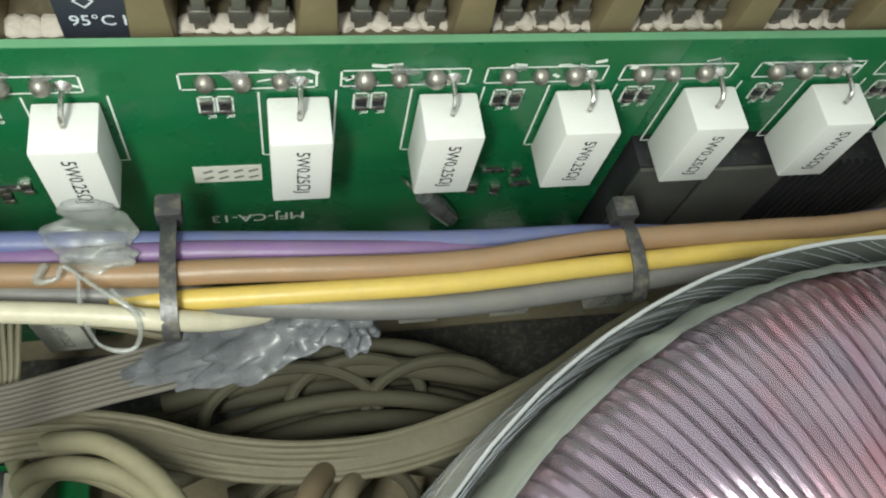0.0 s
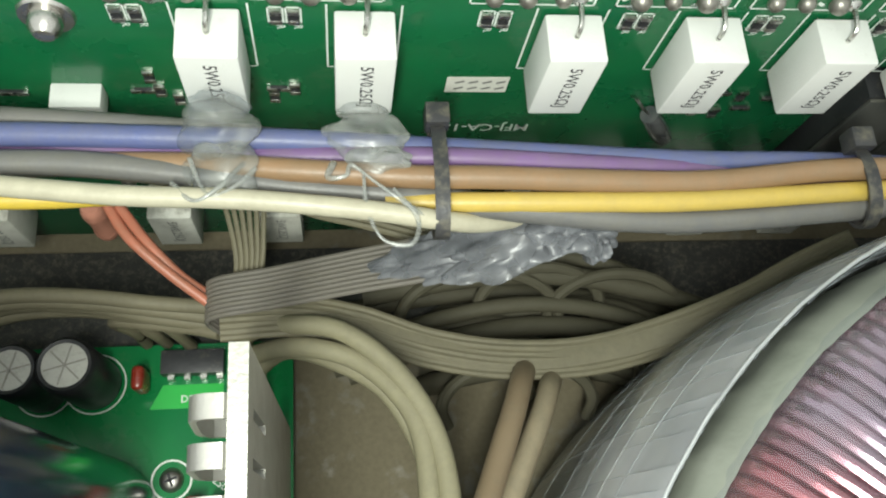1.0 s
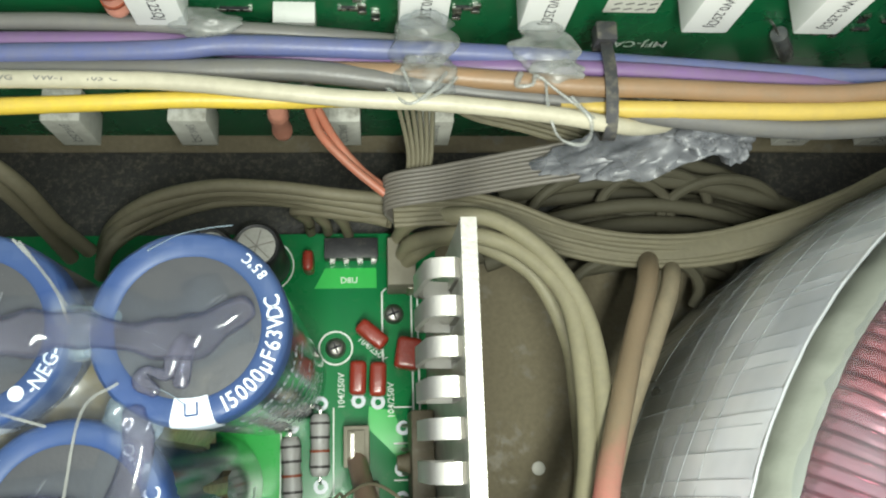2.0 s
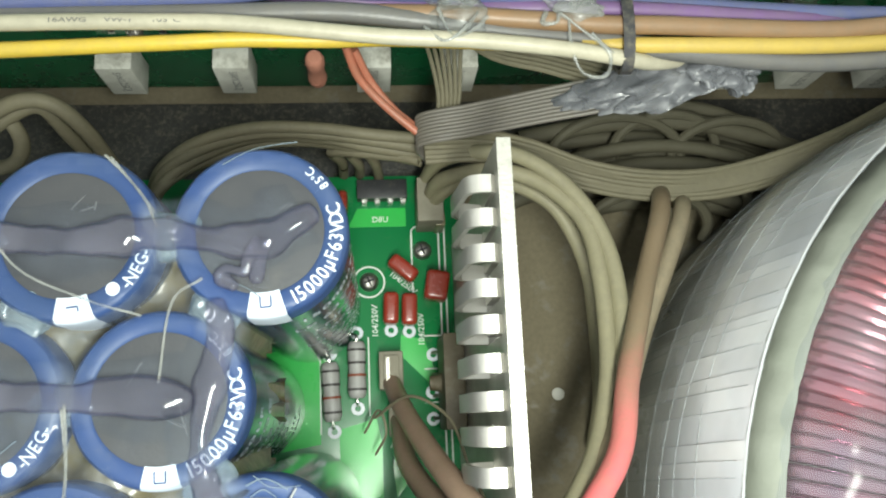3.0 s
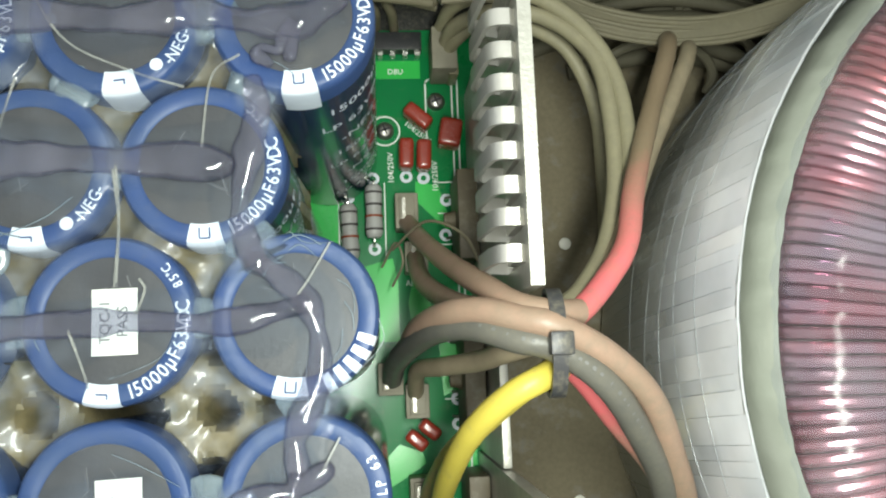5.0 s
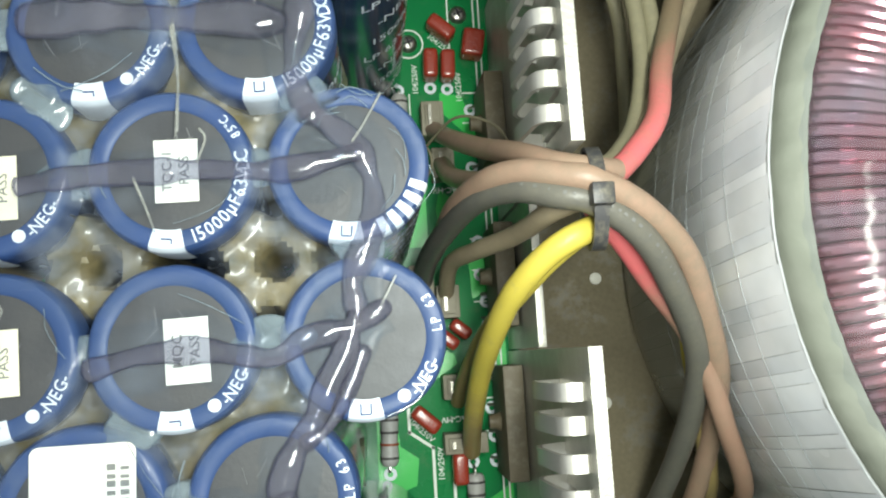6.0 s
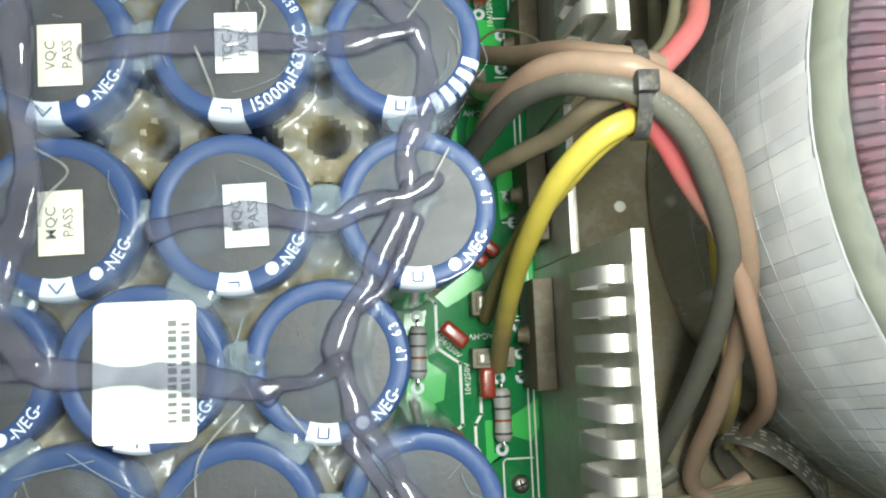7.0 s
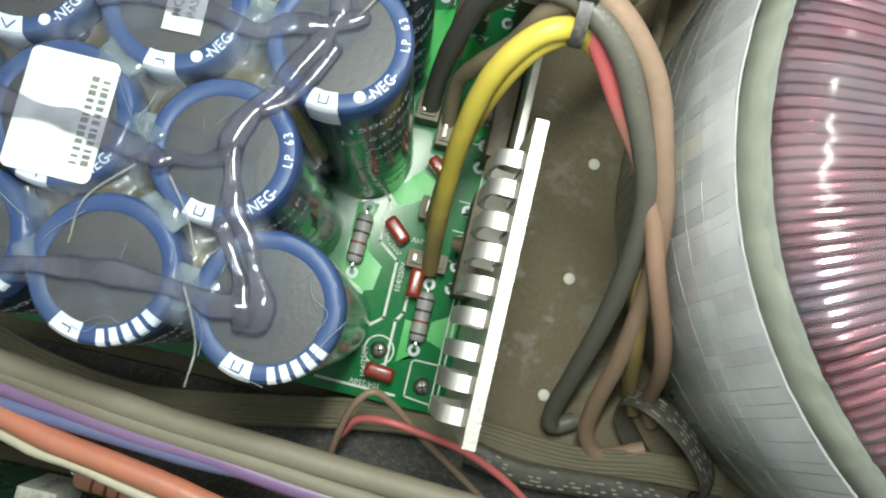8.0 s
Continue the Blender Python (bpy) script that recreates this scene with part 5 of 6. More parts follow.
glue(0.3, [(-15.06, -11.43, 12.37), (-14.89, -12.74, 12.37), (-14.77, -14.03, 12.37), (-14.6, -15.3, 12.37), (-14.68, -16.12, 12.37), (-14.96, -17.04, 12.37), (-15.04, -17.94, 12.37), (-14.54, -18.76, 12.37)])
glue(0.025, [(-12.76, -6.34, 12.5), (-11.91, -7.84, 12.5), (-10.72, -8.49, 12.5), (-9.73, -8.82, 12.5)])
glue(0.025, [(-10.44, -5.98, 12.5), (-9.97, -6.48, 12.5), (-9.56, -7.03, 12.5)])
glue(0.025, [(-10.34, -6.02, 12.5), (-9.77, -6.75, 12.5), (-9.51, -7.3, 12.5)])
glue(0.025, [(-10.91, -10.2, 12.5), (-10.83, -11.19, 12.5), (-10.89, -12.43, 12.5)])
glue(0.025, [(-10.95, -10.31, 12.5), (-10.83, -11.34, 12.5), (-10.86, -12.34, 12.5)])
glue(0.025, [(-12.67, -8.62, 12.5), (-12.89, -9.46, 12.5), (-12.97, -10.07, 12.5)])
glue(0.025, [(-11.65, -13.12, 12.5), (-11.4, -13.77, 12.5), (-11.28, -14.14, 12.5)])
glue(0.025, [(-10.47, -12.27, 12.5), (-10.37, -12.48, 12.5), (-10.53, -12.92, 12.5)])
glue(0.025, [(-9.35, -21.69, 12.5), (-9.01, -22.32, 12.5), (-8.83, -22.83, 12.5), (-8.85, -23.54, 12.5)])
glue(0.025, [(-10.17, -19.69, 12.5), (-9.65, -20.36, 12.5), (-9.3, -21.06, 12.5)])
glue(0.025, [(-10.85, -19.63, 12.5), (-11.61, -20.5, 12.5), (-11.68, -21.41, 12.5)])
glue(0.025, [(-7.17, -11.72, 12.5), (-7.53, -12.33, 12.5), (-7.74, -12.63, 12.5)])
glue(0.025, [(-7.42, -15.78, 12.5), (-7.11, -15.22, 12.5), (-7.06, -15.12, 12.5)])
glue(0.025, [(-14.34, -16.39, 12.5), (-14.25, -15.89, 12.5), (-13.87, -15.39, 12.5), (-14.45, -14.97, 12.5)])
glue(0.025, [(-8.74, -8.21, 12.5), (-9.24, -8.62, 12.5), (-9.42, -9.95, 12.5)])

thread_rng = random.Random(17)
for k in range(46):
    a, c = thread_rng.choice(CAPS), thread_rng.uniform(0, 2 * math.pi)
    r = thread_rng.uniform(0.9, 1.5)
    p = Vector((a[0] + r * math.cos(c), a[1] + r * math.sin(c), 12.4))
    d = Vector((math.cos(c + thread_rng.uniform(1.2, 2.0)), math.sin(c + thread_rng.uniform(1.2, 2.0)), 0)) * thread_rng.uniform(0.25, 0.75)
    bow = Vector((math.cos(c), math.sin(c), 0)) * thread_rng.uniform(-0.15, 0.25)
    glue(thread_rng.uniform(0.006, 0.014), [p - d, p - d * 0.4 + bow * 0.7, p + d * 0.3 + bow, p + d])

# hazy film of glue drawn over the whole block
sheet = bmesh.new()
thick = sheet.verts.layers.float.new("thickness")
spots = {}
for i in range(69):
    for j in range(113):
        x, y = -17.2 + i * 0.16, -23.4 + j * 0.16
        near = min(math.hypot(x - a, y - c) for a, c in CAPS)
        second, third = sorted(math.hypot(x - a, y - c) for a, c in CAPS)[1:3]
        if near > 2.4 or (near > 1.4 and second > 2.75):
            continue
        p = Vector((x, y, 0))
        gap = min(1.0, max(0.0, near - 1.36) / 0.35)
        v = sheet.verts.new((x, y, 12.352 - 0.42 * gap ** 1.5 + 0.012 * noise.noise(p * 3)))
        west = min(1.0, max(0.12, (-8.9 - x) / 4.5))
        haze = max(0.0, 0.05 + 1.1 * noise.noise(p * 0.55) + 0.6 * noise.noise(p * 1.6))
        v[thick] = min(1.0, haze * west + gap * (0.75 + 0.6 * noise.noise(p * 1.1))) * min(1.0, max(0.0, (2.25 - near) / 0.4)) * min(1.0, max(0.0, min(2.7 - second, 3.15 - third) / 0.4, (1.38 - near) / 0.2)) * (1 - min(1.0, 2 * pit(x, y)))
        spots[i, j] = v
for i, j in spots:
    quad = [spots.get(q) for q in ((i, j), (i + 1, j), (i + 1, j + 1), (i, j + 1))]
    if all(quad):
        sheet.faces.new(quad)
t = thing("glue_film", (-11.5, -14.5, 12.3), "thin bluish haze of hot-melt glue over the capacitor tops", "glue", kind="stuff")
part("film", sheet, GLUE_SKIN, t)

# thin webs of glue where neighbouring capacitors meet
web_rng = random.Random(8)
for i, a in enumerate(CAPS):
    for c in CAPS[:i]:
        d = math.hypot(a[0] - c[0], a[1] - c[1])
        level = abs(a[1] - c[1]) < 0.4
        if d < 3.6 and web_rng.random() < (1.0 if level else 0.4):
            m = ((a[0] + c[0]) / 2, (a[1] + c[1]) / 2, 12.12)
            t = thing("glue_web", m, "pale translucent web of glue bridging two capacitors", "glue", "glue webs")
            sq = (1.05, 0.62, 0.3) if level else (0.7, 0.8, 0.28)
            part("web", blob(m, web_rng.uniform(0.5, 0.7), sq, 0.55, 4, None, 1.0), GLUE_WEB, t)


# ---- cables ----
loom_south = thing("wire_loom", (-9, -25, 9), "bundle of coloured wires along the south side", "wires")


def cable(name, colour, r, label, pts):
    if name == "LOOM2":
        a, b, c, d = (Vector(p) for p in (pts[0], pts[1], pts[-2], pts[-1]))
        pts = [tuple(a + (a - b) * 6), *pts, tuple(d + (d - c) * 4)]
        part("wire", tube(pts, r, 12, 8, wobble=0.03), W[colour], loom_south, label)
        return
    t = thing(name, pts[0], label, "cable" if "cable" in name else "wire", {"power_cable": "thick cables", "signal_wire": "thin wires"}.get(name, ""))
    if name == "flat_cable":
        # seven wires side by side
        line = [Vector(p) for p in pts]
        for k in range(7):
            row = []
            for i, p in enumerate(line):
                d = line[min(i + 1, len(line) - 1)] - line[max(i - 1, 0)]
                s = Vector((-d.y, d.x, 0)).normalized()
                row.append(p + s * (k - 3) * r * 0.31 + Vector((0, 0, 0.07 * noise.noise(p * 0.7 + Vector((0, 0, k * 0.6))))))
            part("wire", tube(row, r * 0.205, 8, 8, wobble=0.09), W[colour], t)
        part("dust_coat", tube(pts, r * 1.06, 20, 8, flat=0.165, wobble=0.06), W[colour], t, "dust caked between the wires")
        return t
    part("insulation", tube(pts, r, 14, 8, wobble=0.03, flat=0.45 if name == "printed_cable" else 1.0), W[colour], t)
    return t


dark_cable = cable("power_cable", "dark", 0.3, "thick dark grey printed cable looping off the supply board", [(-6.0, -14.4, 2.2), (-5.9, -13.9, 4.0), (-5.6, -13.5, 6.5), (-5.1, -13.2, 9.0), (-4.4, -13.2, 10.3), (-3.6, -13.5, 11.0), (-2.9, -13.7, 11.1), (-2.0, -14.3, 10.9), (-1.2, -15.2, 10.2), (-0.1, -16.8, 8.6), (0.3, -18.3, 6.9), (0.4, -20.0, 4.8), (0.3, -21.6, 2.8), (0.2, -22.9, 1.2), (0.4, -23.5, 0.5), (1.1, -23.2, 0.4)])
cable("power_cable", "pinkish", 0.28, "thick dusty pink cable tied with the others", [(-5.6, -13.5, 5.5), (-5.4, -13.1, 8.0), (-4.9, -12.9, 9.8), (-4.3, -12.9, 10.6), (-3.6, -13.1, 11.1), (-2.9, -13.3, 11.3), (-1.8, -13.9, 11.0), (-0.8, -14.8, 10.3), (-0.1, -16.0, 9.3), (0.6, -17.4, 8.0), (1.1, -19.0, 6.0), (1.3, -20.8, 4.0), (1.3, -22.5, 2.0), (1.5, -23.5, 0.9), (2.2, -24.1, 0.4), (3.6, -23.6, 0.4)])
cable("power_cable", "beige", 0.24, "dusty brown cable from a board connector", [(-5.3, -14.8, 2.2), (-5.3, -14.1, 4.5), (-4.8, -14.0, 6.5), (-4.1, -13.9, 8.3), (-3.6, -13.7, 10.2), (-2.9, -13.5, 10.9)])
cable("power_cable", "yellow_worn", 0.27, "bright yellow cable arching to a board connector", [(-4.8, -19.5, 2.2), (-4.9, -18.5, 4.0), (-4.9, -17.2, 6.3), (-4.8, -16.3, 8.2), (-4.5, -15.4, 9.8), (-3.9, -14.7, 10.7), (-3.2, -14.3, 10.9), (-2.4, -14.1, 10.0), (-1.0, -14.7, 8.4), (0.2, -15.7, 7.2), (0.55, -17.1, 6.6), (0.95, -18.7, 5.9), (1.5, -20.3, 4.5), (2.1, -21.3, 2.6), (2.6, -21.9, 1.0), (3.0, -22.4, 0.4)])
cable("power_cable", "yellow_worn", 0.24, "dusty yellow cable beneath the brighter one", [(-5.1, -18.0, 2.2), (-5.0, -17.1, 4.4), (-4.7, -16.1, 6.8), (-4.3, -15.4, 9.0), (-3.7, -14.7, 10.3), (-3.0, -14.2, 10.5)])
cable("power_cable", "red_tail", 0.25, "red cable fading to pink, tied with the others", [(-3.2, -13.2, 10.6), (-2.7, -13.8, 10.5), (-2.0, -14.5, 10.0), (-1.3, -15.3, 9.4), (-0.4, -16.3, 8.8), (0.35, -17.5, 8.1), (0.9, -18.7, 7.4), (1.8, -20.1, 6.0), (2.4, -21.0, 4.5), (2.9, -21.7, 2.4), (3.3, -22.2, 0.9), (3.7, -22.7, 0.4)])
cable("power_cable", "pinkish", 0.27, "dusty pink cable from a board connector to the tie", [(-5.4, -9.6, 2.3), (-5.1, -10.5, 4.5), (-4.6, -11.5, 7.2), (-4.1, -12.3, 9.7), (-3.6, -12.8, 10.8), (-3.0, -13.0, 11.1), (-2.3, -13.0, 10.7)])
cable("power_cable", "pinkish", 0.27, "dusty pink cable from the second board connector", [(-5.2, -10.7, 2.3), (-5.1, -11.7, 4.8), (-4.6, -12.5, 7.8), (-4.1, -12.9, 10.1), (-3.4, -13.1, 10.8), (-2.7, -13.2, 10.9)])
cable("power_cable", "riser", 0.265, "red cable fading to dust brown, rising beside the heatsink", [(-3.0, -13.2, 11.0), (-2.3, -13.0, 10.6), (-1.5, -12.3, 10.0), (-0.8, -11.4, 9.4), (-0.3, -10.0, 8.6), (0.4, -8.5, 7.6), (1.1, -7.1, 6.6), (1.7, -5.9, 5.9), (2.1, -5.1, 5.2), (2.5, -4.5, 4.0), (2.8, -3.9, 2.2)])
cable("power_cable", "beige", 0.25, "dust-brown cable rising beside the redder one", [(-1.6, -12.5, 9.3), (-0.7, -11.3, 8.6), (0.1, -9.8, 7.6), (0.8, -8.6, 6.8), (1.7, -7.1, 6.1), (2.4, -5.9, 5.5), (2.8, -5.2, 4.9), (3.2, -4.7, 3.8), (3.6, -4.2, 2.2)])
cable("power_cable", "olive", 0.22, "dusty olive wire curving round from the white connector", [(-2.6, -12.9, 10.6), (-1.9, -12.4, 9.6), (-1.0, -11.3, 8.4), (-0.4, -9.6, 7.5), (-0.2, -7.4, 6.7), (-0.4, -5.8, 6.2), (-1.4, -4.6, 5.7), (-2.7, -4.1, 5.2), (-3.8, -4.0, 4.0), (-4.1, -4.1, 2.8)])
cable("power_cable", "olive", 0.22, "dusty olive wire curving round from the white connector", [(-2.5, -13.0, 10.5), (-1.5, -12.3, 9.3), (-0.4, -10.7, 8.0), (0.1, -8.7, 7.2), (0.1, -6.6, 6.5), (-0.6, -5.0, 6.1), (-1.8, -3.9, 5.7), (-3.0, -3.6, 5.2), (-3.9, -3.5, 4.2), (-4.2, -3.6, 2.8)])
cable("power_cable", "olive", 0.2, "dusty olive wire curving round from the white connector", [(0.8, -11.7, 0.8), (0.8, -10.2, 2.0), (0.4, -8.2, 3.6), (-0.0, -6.7, 4.6), (-0.8, -5.2, 5.0), (-1.9, -4.4, 4.8), (-3.0, -4.0, 4.4), (-3.7, -4.2, 3.6), (-4.0, -4.3, 2.8)])
cable("flat_cable", "tan", 0.42, "wide dust-covered cable sweeping towards the transformer", [(-4.4, -3.5, 5.4), (-2.8, -3.4, 5.2), (-1.4, -3.6, 4.9), (0.2, -4.1, 4.6), (2.0, -4.4, 4.5), (4.0, -4.4, 4.6), (6.0, -4.0, 5.0), (7.6, -3.5, 5.6), (8.7, -3.0, 6.3), (9.6, -2.7, 7.0)])
cable("signal_wire", "salmon", 0.11, "thin salmon wire running to the ribbon", [(-6.4, -1.5, 7.4), (-6.1, -2.0, 6.6), (-5.4, -2.6, 6.1), (-4.6, -3.2, 5.8)])
cable("signal_wire", "salmon", 0.11, "thin salmon wire running to the ribbon", [(-6.2, -1.5, 7.2), (-5.8, -2.0, 6.4), (-5.2, -2.6, 5.9), (-4.6, -3.0, 5.6)])
cable("signal_wire", "tan", 0.17, "dusty wire arching behind the blue capacitors", [(-4.5, -3.3, 4.8), (-5.8, -3.1, 4.9), (-7.3, -2.9, 4.9), (-9.0, -2.8, 4.7), (-10.7, -3.1, 4.2), (-11.8, -3.5, 3.4), (-12.5, -4.0, 2.0)])
cable("signal_wire", "tan", 0.17, "dusty wire arching behind the blue capacitors", [(-4.4, -3.4, 4.5), (-5.8, -3.2, 4.6), (-7.3, -2.9, 4.6), (-9.1, -2.8, 4.4), (-10.7, -3.2, 3.9), (-11.8, -3.8, 3.4), (-12.5, -4.2, 2.0)])
cable("signal_wire", "tan", 0.17, "dusty wire arching behind the blue capacitors", [(-4.5, -3.1, 5.0), (-5.8, -3.0, 5.1), (-7.3, -2.8, 5.1), (-9.0, -2.7, 4.9), (-10.6, -2.9, 4.4), (-11.8, -3.3, 3.4), (-12.5, -3.7, 2.0)])
cable("signal_wire", "tan", 0.17, "dusty wire arching behind the blue capacitors", [(-4.4, -3.5, 4.2), (-5.8, -3.2, 4.3), (-7.4, -2.9, 4.3), (-9.1, -2.9, 4.1), (-10.8, -3.3, 3.6), (-11.8, -3.9, 3.4), (-12.5, -4.4, 2.0)])
cable("signal_wire", "tan", 0.15, "dusty wire bending down to the supply board", [(-4.4, -3.5, 4.6), (-5.1, -3.3, 4.4), (-5.9, -3.1, 4.0), (-5.7, -3.2, 3.0), (-5.6, -3.2, 1.7)])
cable("signal_wire", "tan", 0.15, "dusty wire bending down to the supply board", [(-4.4, -3.5, 4.6), (-5.2, -3.3, 4.4), (-6.4, -3.1, 4.0), (-6.2, -3.2, 3.0), (-6.2, -3.1, 1.7)])
cable("signal_wire", "tan", 0.15, "dusty wire bending down to the supply board", [(-4.5, -3.6, 4.6), (-5.2, -3.4, 4.4), (-6.9, -3.1, 4.0), (-6.7, -3.1, 3.0), (-6.7, -3.1, 1.7)])
cable("signal_wire", "tan", 0.2, "dusty wire looping near the driver board", [(-15.9, -3.2, 6.2), (-14.6, -2.7, 6.8), (-13.7, -2.7, 6.8), (-13.1, -3.1, 6.0), (-12.8, -3.6, 4.6), (-12.5, -3.9, 3.0)])
cable("signal_wire", "tan", 0.2, "dusty wire looping near the driver board", [(-16.1, -3.5, 5.8), (-14.8, -2.8, 6.3), (-14.1, -2.6, 6.3), (-13.7, -3.0, 5.6), (-13.3, -3.5, 4.4), (-13.1, -4.0, 2.6)])
cable("signal_wire", "tan", 0.2, "dusty wire looping near the driver board", [(-15.6, -2.5, 6.5), (-15.0, -2.8, 6.2), (-14.8, -3.3, 5.6), (-15.3, -3.7, 5.0), (-16.7, -3.6, 4.4)])
cable("signal_wire", "pinkish", 0.11, "thin pinkish wire over the red capacitor", [(-6.5, -26.3, 2.0), (-6.4, -25.3, 3.0), (-6.1, -24.1, 3.8), (-5.6, -23.5, 4.0), (-4.9, -23.8, 3.6), (-3.7, -24.7, 2.8), (-2.4, -25.6, 1.8), (-1.5, -26.2, 1.2)])
cable("signal_wire", "red", 0.12, "thin wire turning from pink to red", [(-6.3, -25.1, 2.5), (-5.9, -24.5, 3.0), (-5.1, -24.3, 3.4), (-4.0, -24.4, 3.4), (-2.5, -24.7, 3.0), (-1.1, -25.3, 2.4), (0.0, -26.0, 2.0)])
cable("flat_cable", "tan", 0.45, "wide dusty cable lying along the chassis floor", [(-18.3, -24.6, 1.6), (-15.9, -25.3, 1.6), (-12.8, -25.6, 1.5), (-9.2, -25.1, 1.3), (-5.7, -24.5, 1.0), (-2.9, -24.3, 0.8), (1.1, -24.5, 0.6), (3.9, -24.1, 0.6), (6.4, -24.0, 0.6)])
# a flat braided sleeve bent into a leaning hoop
HOOP, ALONG, LEAN = Vector((4.0, -23.3, 1.25)), Vector((0.76, -0.65, -0.08)), Vector((0.3, 0.36, 0.88))
AXIS = ALONG.cross(LEAN).normalized()
hoop_line = [HOOP + ALONG * 2.0 * math.cos(a) + LEAN * 1.25 * math.sin(a) for a in (radians(q) for q in range(340, -20, -20))]
hoop_line += [HOOP + ALONG * 2.5 - LEAN * 0.9, HOOP + ALONG * 3.4 - LEAN * 1.2]
sleeve_loop = thing("sleeved_cable", hoop_line[0], "dark flat braided sleeve looping up beside the transformer", "cable")
part("sleeve", tube(hoop_line, 0.08, 14, 8, flat=5.6, up=AXIS), W["black"], sleeve_loop)
printed = cable("printed_cable", "black", 0.42, "dark flat cable with faint white printing on the floor", [(-2.2, -24.9, 1.0), (-0.4, -25.2, 1.0), (1.7, -25.1, 0.9), (4.0, -25.0, 0.9), (6.0, -25.3, 0.9)])
cable("LOOM2", "caked", 0.3, "dust-caked grey wire", [(-13.7, -24.3, 9.5), (-11.7, -24.5, 9.5), (-9.7, -24.7, 9.5), (-7.7, -24.8, 9.5), (-5.8, -24.9, 9.5), (-3.7, -25.0, 9.5), (-1.8, -25.1, 9.5)])
cable("LOOM2", "violet", 0.22, "violet wire", [(-13.5, -24.8, 9.5), (-11.9, -25.0, 9.5), (-10.3, -25.2, 9.5), (-8.5, -25.3, 9.5), (-6.7, -25.5, 9.5), (-5.1, -25.6, 9.5)])
cable("LOOM2", "blue", 0.19, "blue wire", [(-10.8, -25.3, 9.5), (-9.1, -25.4, 9.5), (-7.6, -25.4, 9.5), (-6.1, -25.5, 9.5), (-4.8, -25.6, 9.5)])
cable("LOOM2", "salmon", 0.28, "coral red wire", [(-13.3, -25.4, 9.5), (-12.0, -25.7, 9.5), (-10.6, -25.9, 9.5), (-9.3, -26.1, 9.5), (-8.3, -26.3, 9.5)])
cable("LOOM2", "white", 0.13, "cream wire", [(-13.2, -25.8, 9.5), (-12.4, -26.0, 9.5), (-11.4, -26.1, 9.5), (-9.9, -26.4, 9.5)])
cable("LOOM2", "caked", 0.25, "dust-caked grey wire", [(-13.6, -24.5, 9.5), (-11.6, -24.8, 9.5), (-9.6, -25.0, 9.5), (-7.2, -25.2, 9.5), (-5.1, -25.4, 9.5)])


# worn printing along the cables, as plain bars, and the rating on the cream wire
def bar_print(parent, pts, r, first, last, size, seed, side=0.0):
    rng_b = random.Random(seed)
    path = spline(pts, 40)
    bm = bmesh.new()
    k = int(first * len(path))
    while k < last * len(path):
        p, d = path[k], (path[k + 1] - path[k]).normalized()
        s = d.cross(Vector((0, 0, 1))).normalized()
        up = s.cross(d).normalized()
        m = p + (up * math.cos(side) + s * math.sin(side)) * (r * 1.02 + 0.006)
        s = s * math.cos(side) - up * math.sin(side)
        u, w = size * rng_b.uniform(0.25, 0.6), size * rng_b.uniform(0.35, 0.55)
        bm.faces.new([bm.verts.new(m + d * a * u + s * c * w) for a, c in ((-1, -1), (1, -1), (1, 1), (-1, 1))])
        k += 1 + int(rng_b.uniform(1.6, 4.2) * size / max(0.01, (path[k + 1] - path[k]).length))
    part("print", bm, M["ink_faint"], parent, "worn grey printing")


bar_print(dark_cable, [(-5.1, -13.2, 9.0), (-4.4, -13.2, 10.3), (-3.6, -13.5, 11.0), (-2.9, -13.7, 11.1), (-2.0, -14.3, 10.9), (-1.2, -15.2, 10.2), (-0.1, -16.8, 8.6)], 0.3, 0.22, 0.85, 0.075, 5)
bm = bmesh.new()
for txt, x in (("16AWG", -12.14), ("VW-1", -11.08), ("105°C", -10.1)):
    y = -2.15 - 0.03 * max(0, x + 10.2)
    lettering(txt, 0.16, lambda u, v, x=x, y=y: (x + u * 1.5, y - 0.09 + v, 9.95 + 0.172 * math.cos((v - 0.05) / 0.172) + 0.003), bm)
part("print", bm, M["ink_faint"], loom, "grey printed wire rating")

# ---- milky glue on the loom ----
def glue_lump(parts, label, mat=None, rough=0.34):
    t = thing("glue_lump", parts[0][0], label, "glue", "glue lumps on the loom")
    for c, r, sq in parts:
        part("lump", blob(c, r, sq, rough, 4, None, 1.6), mat or GLUE_MILKY, t)


glue_lump((((-3.85, -1.35, 9.95), 0.75, (0.85, 0.7, 0.75)), ((-3.8, -2.0, 9.8), 0.6, (1.0, 0.9, 0.5)), ((-3.85, -1.1, 10.4), 0.45, (1.1, 0.4, 1.1))), "milky hot-melt glue lump joining a resistor to the wires")
glue_lump((((-1.3, -1.4, 9.85), 0.6, (1.2, 0.75, 0.3)), ((-1.35, -0.95, 9.95), 0.42, (1.0, 0.5, 0.7)), ((-1.1, -1.9, 9.95), 0.45, (1.3, 0.6, 0.3))), "bluish hot-melt glue lump joining a resistor to the wires", GLUE_MILKY)
t = thing("glue_lump", (1.5, -2.9, 8.7), "torn grey hot-melt glue holding the ribbon to the loom", "glue", "glue lumps on the loom")
